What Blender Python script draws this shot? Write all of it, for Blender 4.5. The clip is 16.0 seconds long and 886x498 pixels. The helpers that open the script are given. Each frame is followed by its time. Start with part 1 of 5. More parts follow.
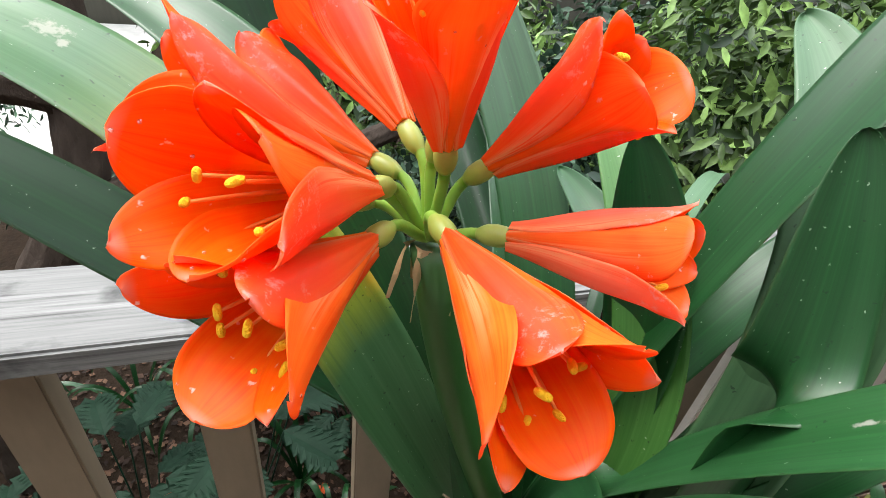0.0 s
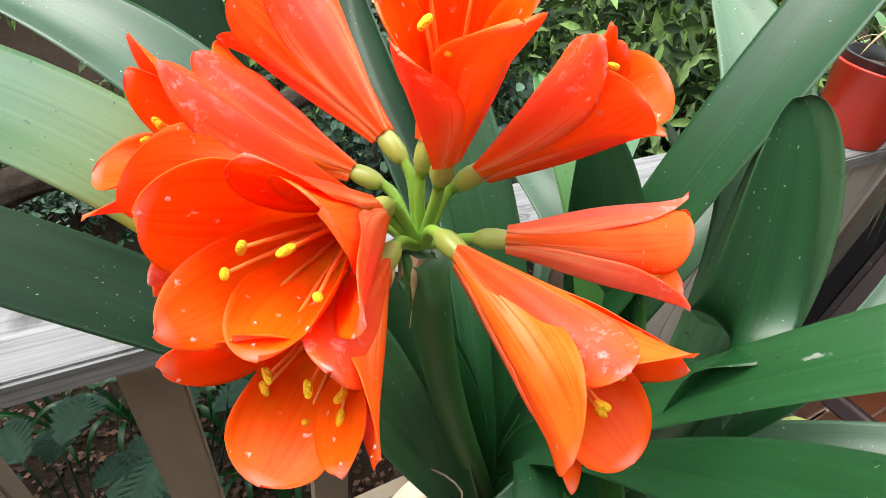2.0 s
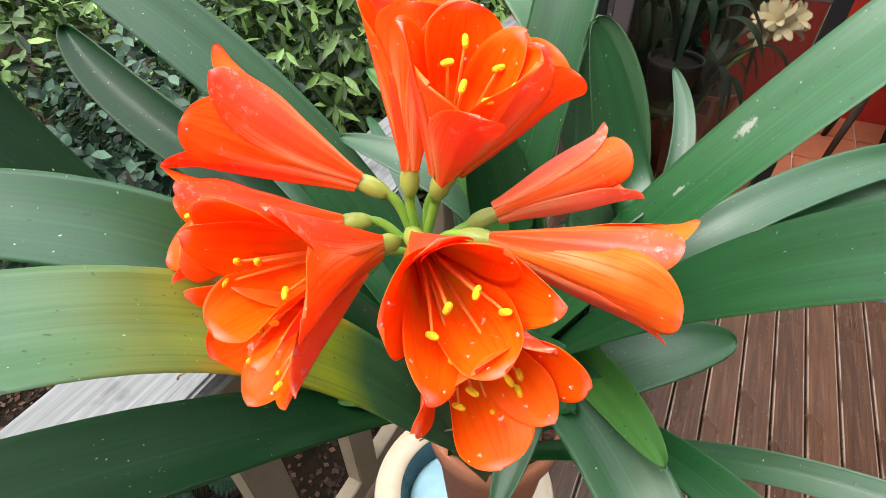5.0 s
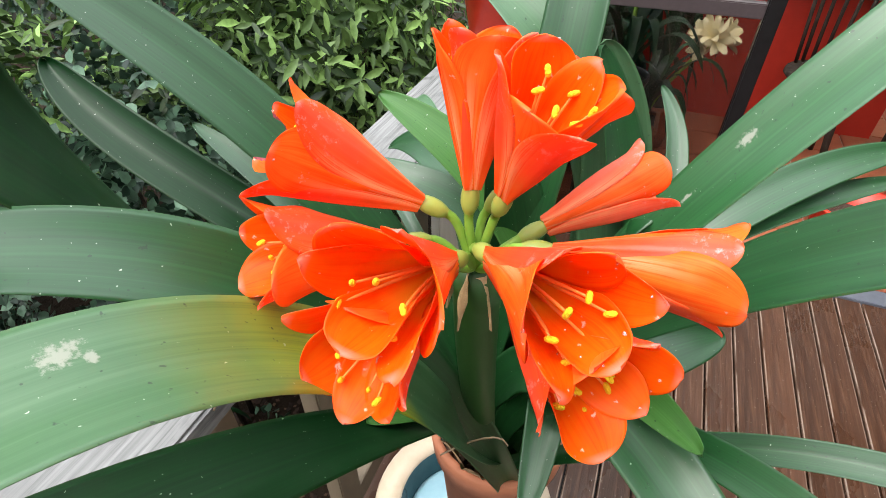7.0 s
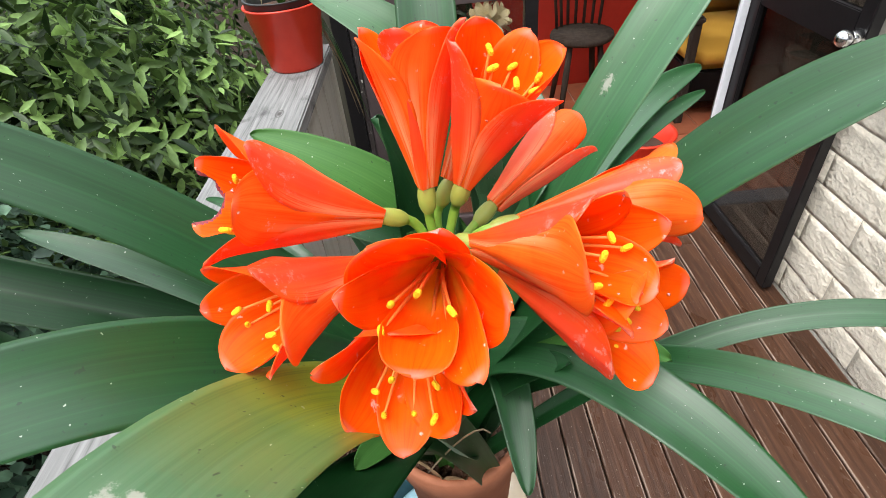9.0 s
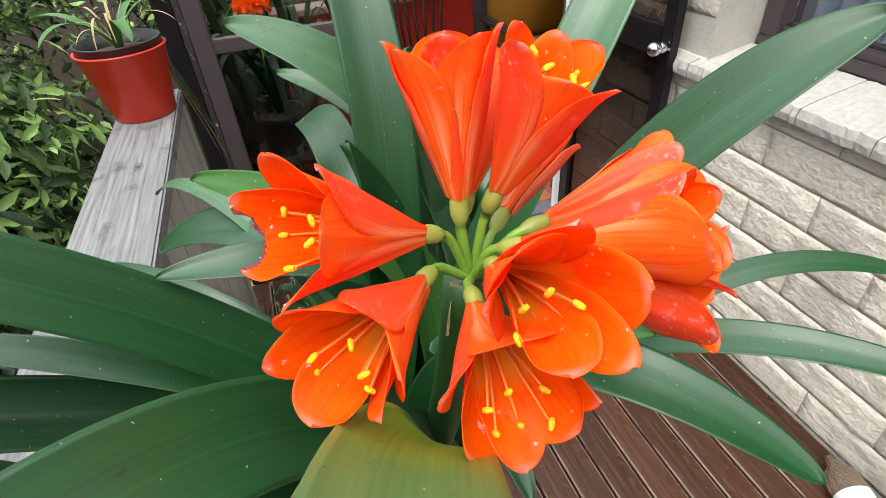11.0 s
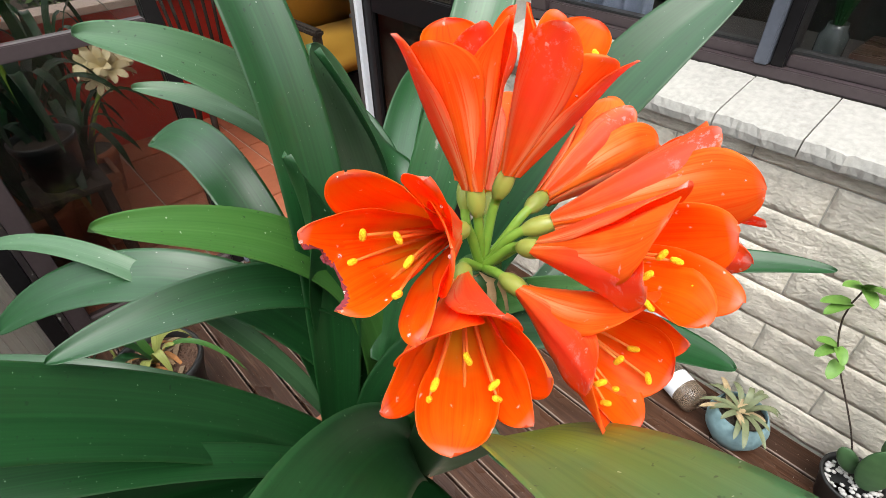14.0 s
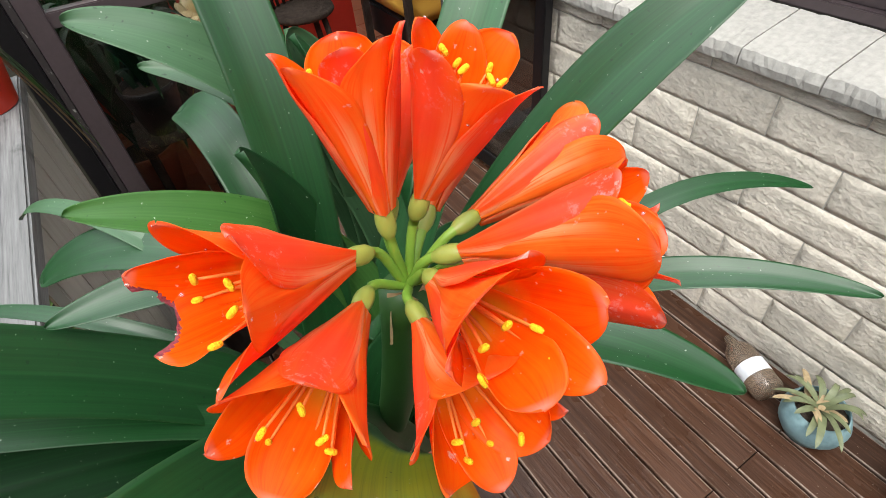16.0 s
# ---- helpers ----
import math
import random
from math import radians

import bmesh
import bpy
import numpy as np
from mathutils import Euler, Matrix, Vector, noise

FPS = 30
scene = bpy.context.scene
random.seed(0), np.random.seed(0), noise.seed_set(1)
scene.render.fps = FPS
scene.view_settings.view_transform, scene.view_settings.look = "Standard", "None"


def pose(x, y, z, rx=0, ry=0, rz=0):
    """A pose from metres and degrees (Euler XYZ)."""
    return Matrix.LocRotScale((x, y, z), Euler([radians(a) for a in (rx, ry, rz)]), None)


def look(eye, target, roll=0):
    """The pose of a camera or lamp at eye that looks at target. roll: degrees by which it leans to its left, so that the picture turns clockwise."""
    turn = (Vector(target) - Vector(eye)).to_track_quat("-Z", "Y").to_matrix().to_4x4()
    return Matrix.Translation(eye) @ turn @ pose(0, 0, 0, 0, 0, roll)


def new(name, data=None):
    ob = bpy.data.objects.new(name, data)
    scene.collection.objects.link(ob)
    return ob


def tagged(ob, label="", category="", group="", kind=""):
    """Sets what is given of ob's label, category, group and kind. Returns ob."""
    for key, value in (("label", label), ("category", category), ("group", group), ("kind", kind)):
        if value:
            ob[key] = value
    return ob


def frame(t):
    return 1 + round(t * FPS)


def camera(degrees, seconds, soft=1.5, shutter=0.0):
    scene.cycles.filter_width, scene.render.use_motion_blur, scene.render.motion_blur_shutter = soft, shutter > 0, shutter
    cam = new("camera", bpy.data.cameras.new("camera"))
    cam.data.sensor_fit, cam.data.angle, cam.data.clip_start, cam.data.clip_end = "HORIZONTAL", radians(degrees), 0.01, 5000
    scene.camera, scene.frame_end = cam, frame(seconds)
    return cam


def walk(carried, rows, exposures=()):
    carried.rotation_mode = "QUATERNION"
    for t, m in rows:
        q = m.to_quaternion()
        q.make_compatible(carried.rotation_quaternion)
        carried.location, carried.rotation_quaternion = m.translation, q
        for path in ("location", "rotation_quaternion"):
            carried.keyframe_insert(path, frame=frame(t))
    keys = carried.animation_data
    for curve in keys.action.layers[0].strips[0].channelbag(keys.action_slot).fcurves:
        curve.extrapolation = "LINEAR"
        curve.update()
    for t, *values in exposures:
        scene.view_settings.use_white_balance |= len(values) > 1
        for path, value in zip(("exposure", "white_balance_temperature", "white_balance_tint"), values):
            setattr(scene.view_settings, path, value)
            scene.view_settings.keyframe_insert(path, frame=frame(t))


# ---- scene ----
cam = camera(80.5, 16.0, soft=0.45)
PATH = [
    (0.0, (-0.0507, -0.1480, 1.4456), (0.0361, 0.0782, 1.2687), 8.30),
    (0.5, (-0.0622, -0.1516, 1.4413), (0.0237, 0.0738, 1.2629), 8.78),
    (1.0, (-0.0710, -0.1513, 1.4487), (0.0276, 0.0658, 1.2666), 9.32),
    (1.5, (-0.0726, -0.1361, 1.4497), (0.0424, 0.0684, 1.2627), 7.44),
    (2.0, (-0.0752, -0.1290, 1.4577), (0.0526, 0.0644, 1.2673), 8.71),
    (2.5, (-0.0859, -0.1293, 1.4593), (0.0482, 0.0570, 1.2662), 8.88),
    (3.0, (-0.1071, -0.1256, 1.4551), (0.0428, 0.0491, 1.2628), 6.78),
    (3.5, (-0.1177, -0.1183, 1.4706), (0.0458, 0.0260, 1.2645), 4.32),
    (6.0, (-0.1540, -0.0678, 1.4862), (0.0535, 0.0280, 1.2919), -0.96),
    (6.5, (-0.1591, -0.0615, 1.4874), (0.0488, 0.0332, 1.2930), -0.43),
    (7.0, (-0.1670, -0.0512, 1.4920), (0.0464, 0.0343, 1.2992), -0.15),
    (7.5, (-0.1696, -0.0473, 1.4969), (0.0503, 0.0211, 1.3047), -1.07),
    (8.0, (-0.1564, -0.0356, 1.4925), (0.0658, 0.0304, 1.3021), -1.67),
    (8.5, (-0.1710, -0.0147, 1.4891), (0.0584, 0.0142, 1.2979), -3.28),
    (9.0, (-0.1771, -0.0041, 1.4878), (0.0559, 0.0009, 1.2989), -6.20),
    (11.5, (-0.1550, 0.0787, 1.4827), (0.0674, -0.0160, 1.3051), -2.80),
    (12.0, (-0.1451, 0.0937, 1.4816), (0.0668, -0.0281, 1.3076), -2.06),
    (12.5, (-0.1367, 0.1110, 1.4815), (0.0629, -0.0329, 1.3099), -2.46),
    (13.0, (-0.1200, 0.1211, 1.4779), (0.0704, -0.0368, 1.3082), -3.80),
    (13.5, (-0.1160, 0.1267, 1.4774), (0.0635, -0.0317, 1.2966), -4.61),
    (14.0, (-0.1173, 0.1256, 1.4848), (0.0570, -0.0284, 1.2954), -1.57),
    (14.5, (-0.1126, 0.1174, 1.4929), (0.0569, -0.0300, 1.2941), -0.90),
    (15.0, (-0.1160, 0.1075, 1.4901), (0.0533, -0.0337, 1.2866), -1.76),
    (15.5, (-0.1240, 0.0860, 1.4979), (0.0527, -0.0408, 1.2914), -4.30),
    (16.0, (-0.1381, 0.0565, 1.4957), (0.0519, -0.0467, 1.2877), -6.33),
]
walk(cam, [(t, look(eye, target, roll)) for t, eye, target, roll in PATH],
     [(0.0, 1.12), (3.0, 1.10), (5.0, 1.08), (8.0, 0.97), (9.0, 0.90), (11.5, 0.66), (12.5, 0.65), (14.5, 0.68), (16.0, 0.53)])

# ---- light: bright overcast ----
world = bpy.data.worlds.new("sky")
scene.world = world
world.use_nodes = True
wn = world.node_tree
sky = wn.nodes.new("ShaderNodeTexSky")
sky.sky_type = 'NISHITA'
sky.sun_disc = False
sky.sun_elevation = radians(63)
sky.sun_rotation = radians(310)
sky.dust_density = 6.0
sky.air_density = 1.0
# cloud layer, brighter overhead than at the horizon
tcw = wn.nodes.new("ShaderNodeTexCoord")
sepw = wn.nodes.new("ShaderNodeSeparateXYZ")
wn.links.new(tcw.outputs["Generated"], sepw.inputs[0])
layer = wn.nodes.new("ShaderNodeValToRGB")
layer.color_ramp.elements[0].position = 0.16
layer.color_ramp.elements[0].color = (0.13, 0.133, 0.137, 1)
layer.color_ramp.elements[1].position = 0.95
layer.color_ramp.elements[1].color = (1.0, 1.0, 0.98, 1)
wn.links.new(sepw.outputs[2], layer.inputs[0])
bright = wn.nodes.new("ShaderNodeMix")
bright.data_type = 'RGBA'
bright.blend_type = 'MULTIPLY'
bright.inputs[0].default_value = 1.0
bright.inputs[7].default_value = (18.4, 19.4, 20.6, 1)
wn.links.new(layer.outputs[0], bright.inputs[6])
cloud = wn.nodes.new("ShaderNodeMix")
cloud.data_type = 'RGBA'
cloud.inputs[0].default_value = 0.9
wn.links.new(sky.outputs[0], cloud.inputs[6])
wn.links.new(bright.outputs[2], cloud.inputs[7])
wn.links.new(cloud.outputs[2], wn.nodes["Background"].inputs[0])
wn.nodes["Background"].inputs[1].default_value = 0.13
sun = new("sun", bpy.data.lights.new("sun", 'SUN'))
sun.data.energy = 2.0
sun.data.angle = radians(38)
sun.data.color = (1.0, 0.96, 0.9)
sun.matrix_world = look((-1.2, 1.0, 4.0), (0, 0, 1.0))

# ---- materials ----


def mat(name, base=(0.5, 0.5, 0.5), rough=0.6, metal=0.0, coat=0.0, spec=0.5):
    m = bpy.data.materials.new(name)
    m.use_nodes = True
    b = m.node_tree.nodes["Principled BSDF"]
    b.inputs["Base Color"].default_value = (*base, 1)
    b.inputs["Roughness"].default_value = rough
    b.inputs["Metallic"].default_value = metal
    b.inputs["Coat Weight"].default_value = coat
    b.inputs["Specular IOR Level"].default_value = spec
    return m


def node(m, kind, **inputs):
    n = m.node_tree.nodes.new(kind)
    for k, v in inputs.items():
        n.inputs[k.replace("_", " ")].default_value = v
    return n


def link(m, a, b):
    m.node_tree.links.new(a, b)


def coords(m, scale, space="Object"):
    tc = node(m, "ShaderNodeTexCoord")
    mp = node(m, "ShaderNodeMapping")
    mp.inputs["Scale"].default_value = scale
    link(m, tc.outputs[space], mp.inputs[0])
    return mp.outputs[0]


def noise_tex(m, vec, scale, detail=4.0, rough=0.55):
    n = node(m, "ShaderNodeTexNoise", Scale=scale, Detail=detail, Roughness=rough)
    link(m, vec, n.inputs["Vector"])
    return n.outputs["Fac"]


def ramp(m, fac, *stops):
    r = node(m, "ShaderNodeValToRGB")
    e = r.color_ramp.elements
    while len(e) < len(stops):
        e.new(0.5)
    for el, (p, c) in zip(e, stops):
        el.position = p
        el.color = (*c, 1) if len(c) == 3 else c
    link(m, fac, r.inputs[0])
    return r.outputs[0]


def mix(m, fac, a, b, mode='MIX'):
    n = node(m, "ShaderNodeMix")
    n.data_type = 'RGBA'
    n.blend_type = mode
    for sock, v in ((n.inputs[0], fac), (n.inputs[6], a), (n.inputs[7], b)):
        if isinstance(v, bpy.types.NodeSocket):
            link(m, v, sock)
        else:
            sock.default_value = v if not isinstance(v, tuple) else (*v, 1)[:4]
    return n.outputs[2]


def bsdf(m):
    return m.node_tree.nodes["Principled BSDF"]


def bump(m, height, strength=0.3, dist=0.01):
    b = node(m, "ShaderNodeBump", Strength=strength, Distance=dist)
    link(m, height, b.inputs["Height"])
    link(m, b.outputs[0], bsdf(m).inputs["Normal"])


def thin(m, colour, amount):
    """Lets light through a thin petal or leaf."""
    t = node(m, "ShaderNodeBsdfTranslucent")
    if isinstance(colour, bpy.types.NodeSocket):
        link(m, colour, t.inputs[0])
    else:
        t.inputs[0].default_value = (*colour, 1)
    x = node(m, "ShaderNodeMixShader", Fac=amount)
    link(m, bsdf(m).outputs[0], x.inputs[1])
    link(m, t.outputs[0], x.inputs[2])
    link(m, x.outputs[0], m.node_tree.nodes["Material Output"].inputs[0])


def two_scale(name, dark, light, rough, fine, coarse, bumps=0.2, stretch=(1, 1, 1), dist=0.005, vary=0.0):
    m = mat(name, light, rough)
    v = coords(m, stretch)
    a = noise_tex(m, v, fine, 6.0)
    b = noise_tex(m, v, coarse, 3.0)
    c = mix(m, b, ramp(m, a, (0.3, dark), (0.7, light)), light)
    if vary:
        info = node(m, "ShaderNodeObjectInfo")
        c = mix(m, 1.0, c, ramp(m, info.outputs["Random"], (0.0, (1 - vary,) * 3), (1.0, (1 + vary * 0.3,) * 3)), 'MULTIPLY')
    link(m, c, bsdf(m).inputs["Base Color"])
    bump(m, a, bumps, dist)
    return m


def spot_mask(m, uv, at, radii, ragged, soft=0.0):
    """A ragged patch round a place on a blade."""
    mp = node(m, "ShaderNodeMapping")
    mp.inputs["Location"].default_value = (-at[0] / radii[0], -at[1] / radii[1], 0)
    mp.inputs["Scale"].default_value = (1 / radii[0], 1 / radii[1], 1)
    link(m, uv, mp.inputs[0])
    ln = node(m, "ShaderNodeVectorMath")
    ln.operation = 'LENGTH'
    link(m, mp.outputs[0], ln.inputs[0])
    nz = noise_tex(m, coords(m, (1, 1, 1)), ragged, 5.0, 0.7)
    add = node(m, "ShaderNodeMath")
    add.operation = 'MULTIPLY_ADD'
    link(m, nz, add.inputs[0])
    add.inputs[1].default_value = 2.6
    link(m, ln.outputs["Value"], add.inputs[2])
    return ramp(m, scaled(m, add.outputs[0], 0.25), (0.40 - soft, (1, 1, 1)), (0.50 + soft, (0, 0, 0)))


def scaled(m, sock, k):
    n = node(m, "ShaderNodeMath")
    n.operation = 'MULTIPLY'
    link(m, sock, n.inputs[0])
    n.inputs[1].default_value = k
    return n.outputs[0]


def leaf_material(name, deep, mid, pale, yellow=None, scars=(), spots=(), spec=0.8):
    m = mat(name, mid, 0.3, coat=0.0, spec=spec)
    tc = node(m, "ShaderNodeTexCoord")
    mp = node(m, "ShaderNodeMapping")
    mp.inputs["Scale"].default_value = (11, 0.5, 1)
    link(m, tc.outputs["UV"], mp.inputs[0])
    stripes = noise_tex(m, mp.outputs[0], 2.2, 5.0, 0.65)
    mp2 = node(m, "ShaderNodeMapping")
    mp2.inputs["Scale"].default_value = (5, 2.5, 1)
    link(m, tc.outputs["UV"], mp2.inputs[0])
    broad = noise_tex(m, mp2.outputs[0], 1.6, 3.0)
    blot = noise_tex(m, coords(m, (1, 1, 1)), 14.0, 3.0)
    c = ramp(m, stripes, (0.20, deep), (0.50, mid), (0.95, pale))
    c = mix(m, ramp(m, broad, (0.42, (0, 0, 0)), (0.80, (0.45,) * 3)), c, pale)
    sep = node(m, "ShaderNodeSeparateXYZ")
    link(m, tc.outputs["UV"], sep.inputs[0])
    if yellow:
        c = mix(m, ramp(m, sep.outputs[1], *yellow[1]), c, mix(m, ramp(m, stripes, (0.30, (0.55,) * 3), (0.5, (0, 0, 0))), yellow[0], mid))
    for at, radii, ragged, tone in spots:
        c = mix(m, spot_mask(m, tc.outputs["UV"], at, radii, ragged, 0.22), c, tone)
    # thin pale margin and faint midrib
    across = scaled(m, sep.outputs[0], 1.0)
    c = mix(m, ramp(m, across, (0.0, (0.10,) * 3), (0.02, (0, 0, 0)), (0.98, (0, 0, 0)), (1.0, (0.10,) * 3)), c, (0.16, 0.22, 0.07))
    c = mix(m, ramp(m, across, (0.47, (0, 0, 0)), (0.5, (0.35,) * 3), (0.53, (0, 0, 0))), c, pale)
    specks = noise_tex(m, coords(m, (1, 1, 1)), 420.0, 2.0)
    c = mix(m, ramp(m, specks, (0.735, (0, 0, 0)), (0.755, (0.9,) * 3)), c, (0.4, 0.45, 0.36))
    dark = noise_tex(m, coords(m, (1, 1, 1)), 270.0, 2.0, 0.6)
    c = mix(m, ramp(m, dark, (0.69, (0, 0, 0)), (0.73, (0.75,) * 3)), c, (0.006, 0.022, 0.008))
    rough = ramp(m, blot, (0.3, (0.36,) * 3), (0.8, (0.52,) * 3))
    for at, radii, ragged in scars:
        k = spot_mask(m, tc.outputs["UV"], at, radii, ragged)
        c = mix(m, k, c, (0.25, 0.275, 0.215))
        rough = mix(m, k, rough, (0.7,) * 3)
    link(m, c, bsdf(m).inputs["Base Color"])
    link(m, rough, bsdf(m).inputs["Roughness"])
    bump(m, stripes, 0.035, 0.001)
    thin(m, c, 0.10)
    return m


leaf_green = leaf_material("leaf_green", (0.0045, 0.036, 0.008), (0.0075, 0.055, 0.012), (0.017, 0.098, 0.024), spec=0.66)
# shaded copy of leaf_green, for low blades and plants in dim places
leaf_shaded = leaf_material("leaf_shaded", (0.0014, 0.016, 0.003), (0.0025, 0.025, 0.0045), (0.006, 0.046, 0.009), spec=0.28)
leaf_fresh = leaf_material("leaf_fresh", (0.028, 0.100, 0.016), (0.046, 0.140, 0.024), (0.078, 0.195, 0.044), spec=0.45)
# lit copy of the leaf green: sky sheen is put into the colour
leaf_skylit = leaf_material("leaf_skylit", (0.034, 0.095, 0.038), (0.050, 0.124, 0.052), (0.080, 0.170, 0.075), spec=0.55)
leaf_scarred = leaf_material("leaf_scarred", (0.009, 0.060, 0.014), (0.016, 0.092, 0.022), (0.034, 0.150, 0.042), None, (((0.72, 0.677), (0.11, 0.016), 330.0), ((0.64, 0.60), (0.05, 0.014), 330.0)), spec=1.0)
# the greyish pale base carries sky sheen; the yellow is the leaf's own
leaf_yellow = leaf_material("leaf_yellow", (0.024, 0.085, 0.022), (0.042, 0.118, 0.040), (0.085, 0.175, 0.078),
                            ((0.36, 0.40, 0.012), ((0.44, (0.0,) * 3), (0.50, (0.95,) * 3), (0.61, (0.80,) * 3), (0.66, (0.20,) * 3), (0.73, (0.0,) * 3))),
                            (((0.25, 0.752), (0.15, 0.016), 300.0), ((0.33, 0.742), (0.10, 0.005), 300.0)),
                            (((-0.02, 0.50), (0.13, 0.025), 60.0, (0.60, 0.28, 0.012)),), spec=0.8)


def petal_material(name, red, orange, throat=0.0, keel=None, stripes=0.0, tip=0.3, spec=0.18, clear=0.56):
    """throat: yellow inside the tube; keel: colour of the thick middle; stripes: cream streaks by the margins."""
    m = mat(name, orange, 0.38, coat=0.0, spec=spec)
    tc = node(m, "ShaderNodeTexCoord")
    sep = node(m, "ShaderNodeSeparateXYZ")
    link(m, tc.outputs["UV"], sep.inputs[0])
    along = sep.outputs[1]
    mp = node(m, "ShaderNodeMapping")
    mp.inputs["Scale"].default_value = (16, 1.0, 1)
    link(m, tc.outputs["UV"], mp.inputs[0])
    veins = noise_tex(m, mp.outputs[0], 2.0, 4.0)
    blush = noise_tex(m, coords(m, (1, 1, 1)), 45.0, 3.0)
    c = ramp(m, veins, (0.3, red), (0.7, orange))
    c = mix(m, ramp(m, blush, (0.40, (0, 0, 0)), (0.70, (0.6,) * 3)), c, tuple(min(1.0, v * k) for v, k in zip(orange, (1.0, 1.35, 1.5))))
    mid = node(m, "ShaderNodeMath")
    mid.operation = 'SUBTRACT'
    link(m, sep.outputs[0], mid.inputs[0])
    mid.inputs[1].default_value = 0.5
    ab = node(m, "ShaderNodeMath")
    ab.operation = 'ABSOLUTE'
    link(m, mid.outputs[0], ab.inputs[0])
    if throat:
        inside = ramp(m, along, (0.10, (throat,) * 3), (0.40, (throat * 0.85,) * 3), (0.62, (0, 0, 0)))
        middle = ramp(m, ab.outputs[0], (0.18, (1, 1, 1)), (0.46, (0.25,) * 3))
        c = mix(m, mix(m, 1.0, inside, middle, 'MULTIPLY'), c, (1.0, 0.52, 0.03))
    if stripes:
        band = ramp(m, ab.outputs[0], (0.20, (0, 0, 0)), (0.36, (stripes,) * 3), (0.48, (stripes * 0.5,) * 3)) if keel else ramp(m, ab.outputs[0], (0.10, (0, 0, 0)), (0.22, (stripes,) * 3), (0.36, (0, 0, 0)))
        low = ramp(m, along, (0.02, (1, 1, 1)), (0.45, (0.95,) * 3), (0.82, (0, 0, 0)))
        streak = ramp(m, veins, (0.40, (0.15,) * 3), (0.52, (1, 1, 1)))
        c = mix(m, mix(m, 1.0, mix(m, 1.0, band, low, 'MULTIPLY'), streak, 'MULTIPLY'), c, (1.0, 0.62, 0.30))
    if keel:
        band = ramp(m, ab.outputs[0], (0.10, (0.8,) * 3), (0.40, (0.15,) * 3))
        lim = ramp(m, along, (0.15, (0.15,) * 3), (0.55, (1, 1, 1)))
        c = mix(m, mix(m, 1.0, band, lim, 'MULTIPLY'), c, keel)
    tipmark = ramp(m, along, (0.955, (0, 0, 0)), (0.99, (tip,) * 3))
    near = ramp(m, ab.outputs[0], (0.15, (1, 1, 1)), (0.45, (0.2,) * 3))
    c = mix(m, mix(m, 1.0, tipmark, near, 'MULTIPLY'), c, (0.9, 0.42, 0.36))
    # pale specks: glints of water drops painted into the colour
    drop_glints = noise_tex(m, coords(m, (1, 1, 1)), 250.0, 3.0)
    far = ramp(m, along, (0.45, (0, 0, 0)), (0.85, (1, 1, 1)))
    c = mix(m, mix(m, 1.0, ramp(m, drop_glints, (0.675, (0, 0, 0)), (0.73, (0.9,) * 3)), far, 'MULTIPLY'), c, (0.92, 0.66, 0.58))
    if keel:
        # pale flecks towards the tip, with the keel's waxy highlights painted in
        fleck_glints = noise_tex(m, coords(m, (1, 1, 1)), 260.0, 5.0, 0.75)
        end = ramp(m, along, (0.62, (0, 0, 0)), (0.88, (1, 1, 1)))
        c = mix(m, mix(m, 1.0, ramp(m, fleck_glints, (0.54, (0, 0, 0)), (0.66, (0.85,) * 3)), end, 'MULTIPLY'), c, (0.92, 0.52, 0.48))
    link(m, c, bsdf(m).inputs["Base Color"])
    bump(m, veins, 0.10, 0.0012)
    thin(m, c, clear)
    return m


petal_inner = petal_material("petal_inner", (0.99, 0.080, 0.0008), (1.0, 0.150, 0.003), throat=1.0, tip=0.5, clear=0.44)
petal_back = petal_material("petal_back", (1.0, 0.145, 0.006), (1.0, 0.27, 0.028), stripes=1.0, spec=0.3)
petal_outer = petal_material("petal_outer", (1.0, 0.105, 0.006), (1.0, 0.200, 0.020), keel=(0.97, 0.108, 0.048), stripes=1.0, tip=0.8, spec=0.75)
bud_back = petal_material("bud_back", (1.0, 0.13, 0.012), (1.0, 0.22, 0.035), stripes=0.8)
bud_outer = petal_material("bud_outer", (0.97, 0.15, 0.04), (1.0, 0.24, 0.09), keel=(0.97, 0.28, 0.18), stripes=0.8, tip=0.9, spec=0.4)
bruise = two_scale("bruised_petal", (0.04, 0.005, 0.010), (0.26, 0.03, 0.045), 0.6, 900, 200, 0.3)
stem_mat = two_scale("stem_green", (0.13, 0.26, 0.03), (0.22, 0.37, 0.05), 0.4, 120, 30, 0.1)
scape_mat = two_scale("scape_green", (0.015, 0.052, 0.010), (0.030, 0.092, 0.018), 0.45, 60, 12, 0.08, (1, 1, 0.15))
ovary_mat = two_scale("ovary_green", (0.19, 0.24, 0.035), (0.30, 0.34, 0.07), 0.38, 90, 25, 0.08)
filament_mat = mat("filament", (0.95, 0.36, 0.07), 0.45)
thin(filament_mat, (0.95, 0.36, 0.07), 0.4)
anther_mat = two_scale("anther_yellow", (0.80, 0.42, 0.0), (0.92, 0.62, 0.01), 0.8, 900, 200, 0.5)
bract_mat = two_scale("dry_bract", (0.22, 0.12, 0.05), (0.5, 0.34, 0.18), 0.8, 160, 30, 0.4)

bsdf(stem_mat).inputs["Specular IOR Level"].default_value = 0.4


